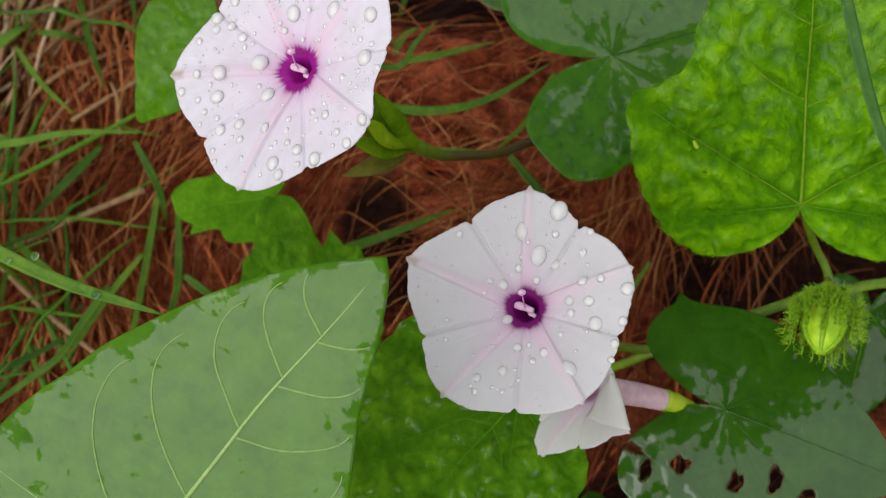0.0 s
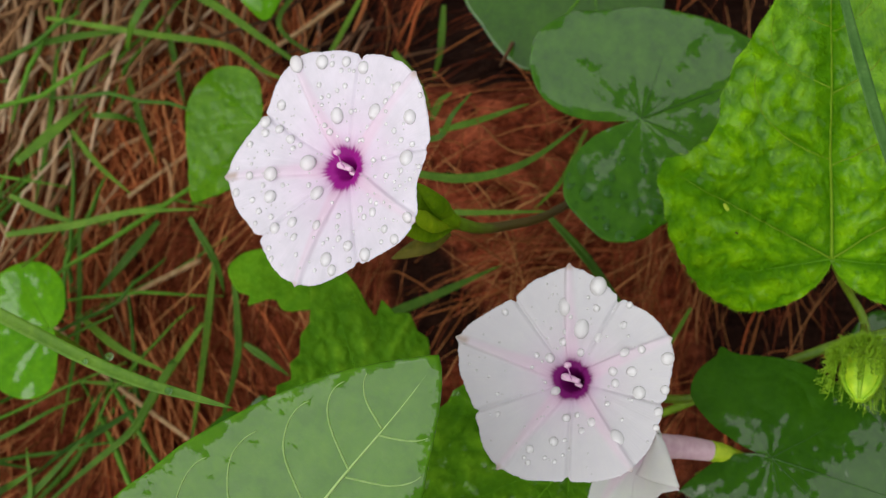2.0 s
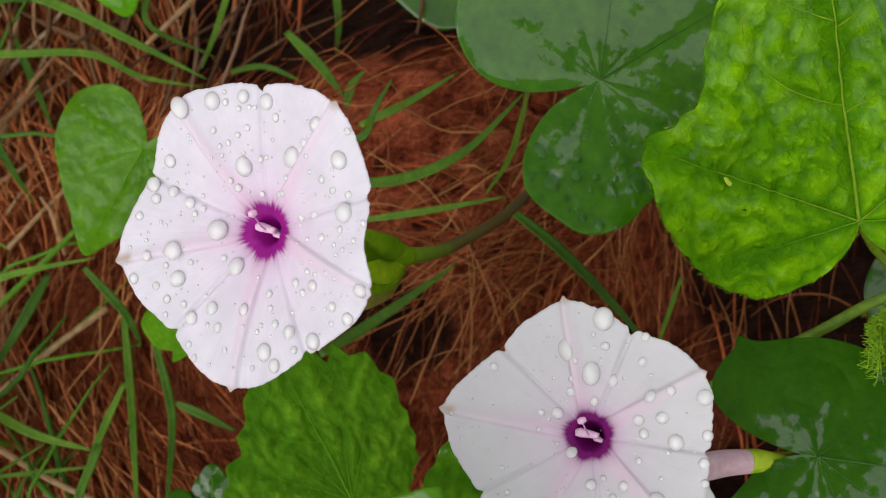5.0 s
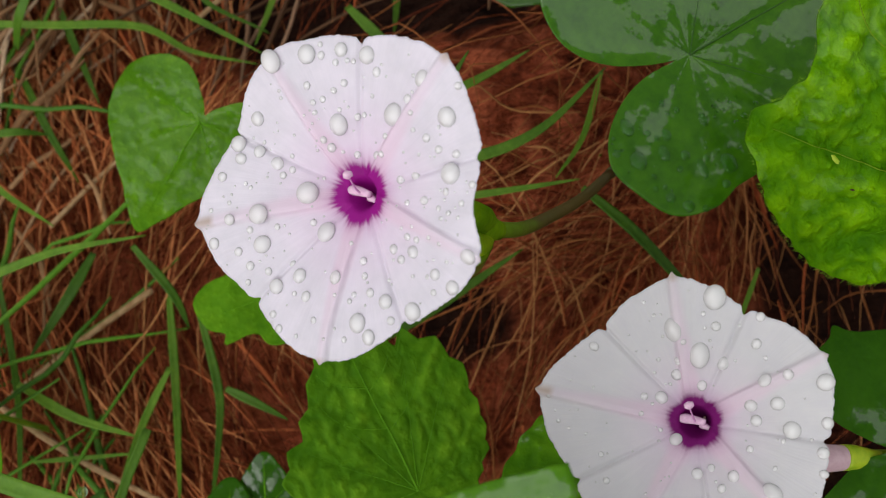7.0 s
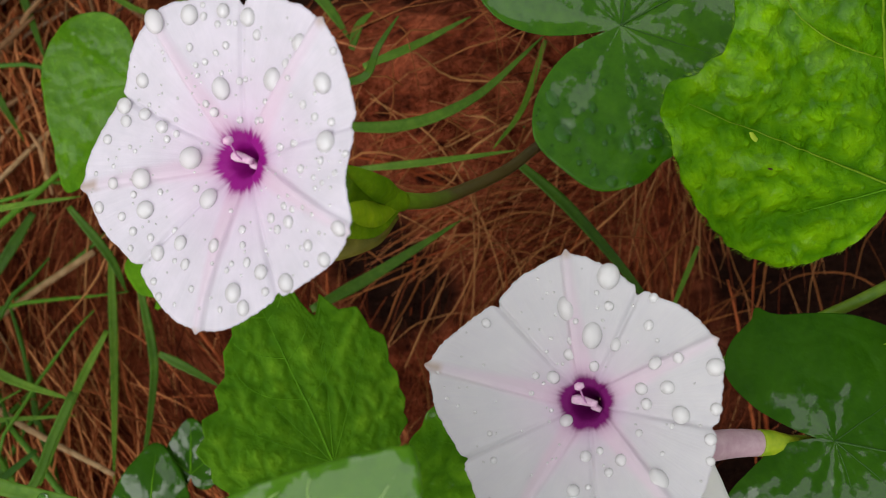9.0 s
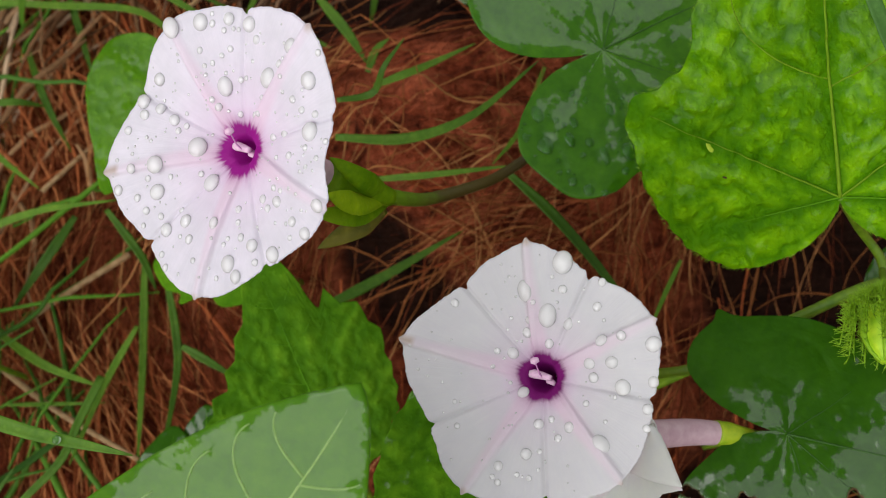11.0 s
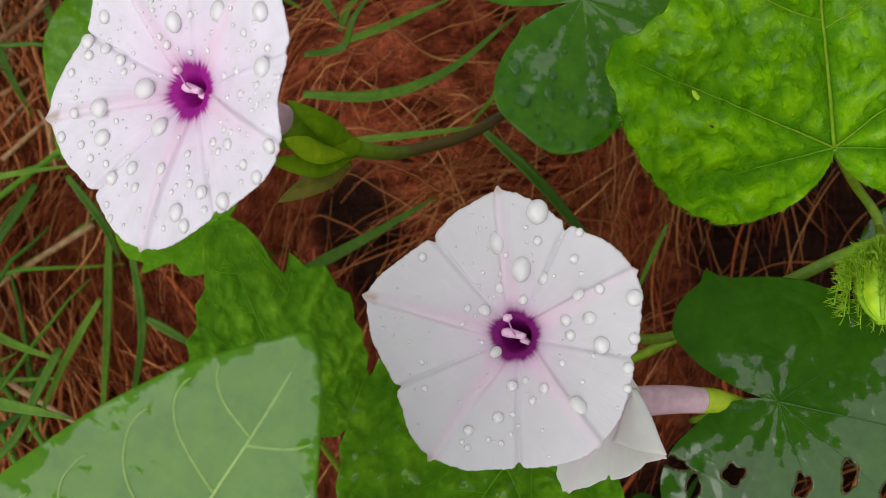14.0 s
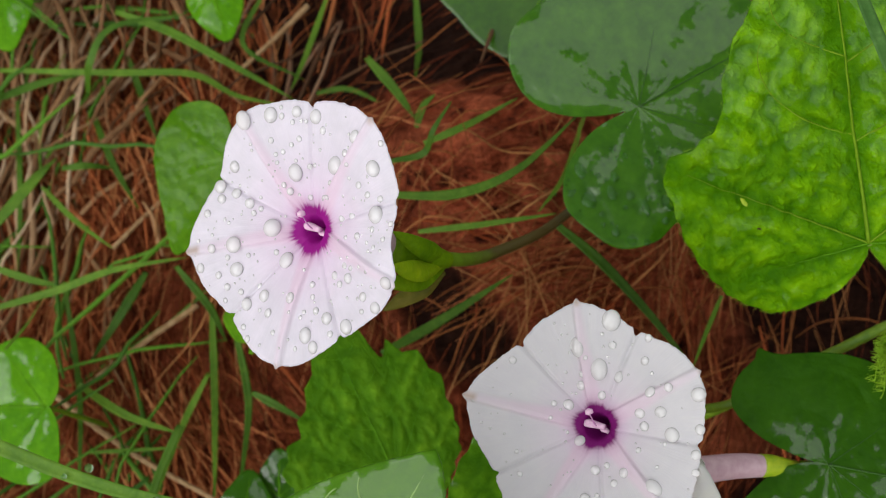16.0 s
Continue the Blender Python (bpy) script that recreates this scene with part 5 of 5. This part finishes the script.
# ---- rain drops ----
def drop_mesh(wobble=0.0):
    verts, faces, n, k = [(0, 0, 0.8)], [], 28, 10
    for i in range(1, k + 1):
        a = math.pi * 0.5 * i / k * 1.25
        for j in range(n):
            t = 2 * math.pi * j / n
            g = math.sin(a) * (1 + wobble * noise.noise((1.3 * math.cos(t) + 40 * wobble, 1.3 * math.sin(t), 0.7)))
            verts.append((g * math.cos(t), g * math.sin(t), 0.8 * math.cos(a) if a < math.pi / 2 else 0.55 * math.cos(a)))
    for j in range(n):
        faces.append((0, 1 + j, 1 + (j + 1) % n))
    for i in range(k - 1):
        for j in range(n):
            faces.append((1 + i * n + j, 1 + (i + 1) * n + j, 1 + (i + 1) * n + (j + 1) % n, 1 + i * n + (j + 1) % n))
    faces.append(tuple(1 + (k - 1) * n + j for j in range(n))[::-1])
    me = mesh_of("water_drop", verts, faces)
    me.materials.append(WATER)
    return me


DROP = drop_mesh()


def drop(m, height, x, y, r, label, long=1.0, turn=0.0, group="rain drops", data=None, flat=0.8):
    e = 0.0004
    nx, ny = -(height(x + e, y) - height(x - e, y)) / (2 * e), -(height(x, y + e) - height(x, y - e)) / (2 * e)
    place = m @ Vector((x, y, height(x, y) + 0.00003))
    nor = m.to_3x3() @ Vector((nx * 0.6, ny * 0.6, 1))
    ob = new("water_drop", data or DROP)
    ob.matrix_basis = frame_at(place, m.to_3x3() @ Vector((math.cos(turn), math.sin(turn), 0)), nor) @ Matrix.Diagonal((r * long, r, r * flat, 1))
    tagged(ob, label, "water drop", group)


A_DROPS = [(-10.6, 32.0, 2.3), (-1.9, 32.7, 1.6), (4.9, 31.1, 2.1), (7.4, 27.2, 1.1), (-19.9, 30.7, 2.3), (-25.7, 17.7, 1.8), (-31.8, 11.9, 2.0), (-30.8, 8.3, 1.4), (-25.9, 10.0, 1.5), (-21.0, 7.1, 1.5), (-35.7, 3.9, 1.2), (-13.1, 0.1, 2.7), (-8.4, -9.0, 2.4), (-24.8, -5.0, 2.4), (-32.7, -6.4, 1.4), (-24.4, -12.2, 2.1), (-38.2, -12.3, 1.5), (-4.0, 15.9, 2.3), (11.6, 17.6, 2.4), (26.4, 16.4, 2.3), (26.8, 4.2, 2.4), (16.4, 3.9, 1.1), (17.1, -13.1, 1.4), (23.6, -17.8, 1.3), (17.9, -26.2, 2.0), (10.4, -24.4, 1.7), (3.6, -29.5, 2.1), (6.9, -32.5, 1.6), (-13.8, -19.4, 1.7), (-20.1, -22.1, 1.9), (-3.2, -19.4, 1.5), (28.2, -20.5, 1.6), (32.8, -13.7, 1.7)]
A_SMALL = [(20.6, 12.1, 1.0), (23.7, 9.5, 0.9), (28.2, 8.4, 0.9), (19.6, -1.6, 1.0), (11.8, 3.1, 1.0), (11.2, -12.6, 1.1), (13.8, -14.9, 1.0), (12.3, -28.5, 1.0), (-11.2, -24.1, 1.2), (-16.6, -16.7, 0.9), (-22.5, -18.6, 1.0), (-27.4, -17.4, 1.1), (-30.8, -14.1, 1.1), (2.9, -15.5, 1.0), (6.0, -22.6, 1.0), (29.5, 22.9, 0.9), (0.9, 17.5, 0.8), (-7.4, 21.7, 0.8), (7.4, 8.9, 0.8), (-6.1, 10.6, 1.1), (-19.4, 4.3, 0.9), (-17.1, 5.6, 0.9), (20.4, 24.9, 1.8), (16.0, 20.8, 1.0), (-7.7, 12.4, 0.8), (3.9, -18.9, 0.8), (0.3, -33.4, 0.7), (-18.3, -32.0, 1.0), (32.7, 1.8, 0.8)]
B_DROPS = [(7.1, 29.7, 2.7), (-3.4, 22.5, 2.2), (2.4, 16.1, 2.4), (6.8, 22.8, 1.2), (15.9, 18.1, 1.2), (17.3, 24.4, 1.1), (7.7, 13.9, 1.5), (-3.4, 11.7, 1.4), (19.7, 3.9, 1.6), (22.6, 10.6, 1.3), (17.2, 9.4, 1.5), (13.5, 3.6, 1.5), (14.5, -0.0, 1.4), (22.5, -2.4, 2.1), (30.8, 8.4, 2.0), (30.5, -1.0, 1.5), (29.0, -7.8, 1.4), (17.1, -16.7, 2.0), (8.4, -12.8, 1.5), (5.4, -15.7, 1.1), (-0.2, -12.2, 1.4), (-2.9, -19.9, 1.5), (-9.8, -23.1, 1.3), (-7.6, 6.3, 1.5), (-11.6, 6.8, 0.9), (-4.9, -4.0, 1.5), (28.8, -12.6, 1.0), (-22.7, 19.5, 1.1), (2.3, 8.8, 1.2), (3.2, -10.9, 0.9)]


def sprinkle(f, drops, count, seed):
    root, m, height, mean, edge = f
    rng = random.Random(seed)
    for x, y, r in drops:
        tall = 1.35 if (x, y) in ((-3.4, 22.5), (2.4, 16.1), (17.1, -16.7), (-19.9, 30.7)) else rng.uniform(0.95, 1.15)
        drop(m, height, x / 1000, y / 1000, r / 1000, "clear round rain drop resting on a white petal", tall, math.atan2(y, x))
    taken = [(x / 1000, y / 1000, r / 1000) for x, y, r in drops]
    tries = 0
    while count and tries < 4000:
        tries += 1
        a, s = rng.uniform(-180, 180), math.sqrt(rng.uniform(0.06, 0.92))
        r = s * edge(a)
        x, y, size = r * math.cos(radians(a)), r * math.sin(radians(a)), 0.00024 + 0.0007 * rng.random() ** 2
        if all(math.hypot(x - u, y - v) > size + w + 0.0003 for u, v, w in taken):
            taken.append((x, y, size))
            drop(m, height, x, y, size, "tiny clear rain drop on a white petal", rng.uniform(0.95, 1.15), rng.uniform(0, 6))
            count -= 1


sprinkle(fa, A_DROPS + A_SMALL, 150, 51)
sprinkle(fb, B_DROPS, 75, 52)
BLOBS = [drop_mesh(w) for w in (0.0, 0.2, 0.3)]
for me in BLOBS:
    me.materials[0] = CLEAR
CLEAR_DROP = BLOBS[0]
rng = random.Random(77)
placed = []
for x, y, r, long, kind in ((-30.0, -9.7, 1.79, 1.8, 1), (-33.0, -20.8, 2.75, 1.25, 2), (-21.0, -18.1, 1.3, 1.6, 1), (-25.0, -22.9, 1.62, 1.9, 2), (-19.8, -26.6, 1.46, 1.2, 1), (-17.6, -33.1, 1.46, 2.4, 2), (-9.9, -35.6, 2.44, 1.4, 1), (-30.9, -35.7, 1.45, 1.1, 0), (-27.7, -40.7, 1.93, 1.0, 0), (-14.3, -40.8, 1.29, 1, 0), (-23.8, -44.1, 1.12, 1, 0), (-25.8, -14.8, 1.14, 1, 0), (-8.6, -20.0, 1.31, 2, 2), (-31.6, -27.4, 0.97, 1, 0), (-23.7, -29.6, 0.97, 1, 0), (-33.3, -31.0, 0.97, 1, 0)):
    placed.append((x / 1000, y / 1000, r / 1000 * math.sqrt(long)))
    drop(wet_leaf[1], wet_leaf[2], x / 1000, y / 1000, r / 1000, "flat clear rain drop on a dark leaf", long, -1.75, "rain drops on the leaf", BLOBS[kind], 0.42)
while len(placed) < 64:
    a, s = rng.uniform(-165, -70), rng.uniform(0.35, 0.96)
    x, y, r = s * 0.047 * math.cos(radians(a)), s * 0.047 * math.sin(radians(a)), 0.0003 + 0.0009 * rng.random() ** 2.0
    if all(math.hypot(x - u, y - v) > r + w for u, v, w in placed):
        placed.append((x, y, r))
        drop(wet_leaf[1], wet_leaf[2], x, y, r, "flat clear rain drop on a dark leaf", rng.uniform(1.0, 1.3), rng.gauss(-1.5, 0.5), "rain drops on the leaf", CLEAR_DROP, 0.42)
for p, r in (((-0.1055, 0.1200, 0.2275), 0.0014), ((-0.0842, 0.1073, 0.2325), 0.0012), ((-0.1140, 0.1190, 0.2255), 0.0009)):
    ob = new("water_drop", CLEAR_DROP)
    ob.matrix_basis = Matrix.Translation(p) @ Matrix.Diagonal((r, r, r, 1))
    tagged(ob, "clear rain drop on a grass blade", "water drop", "rain drops")
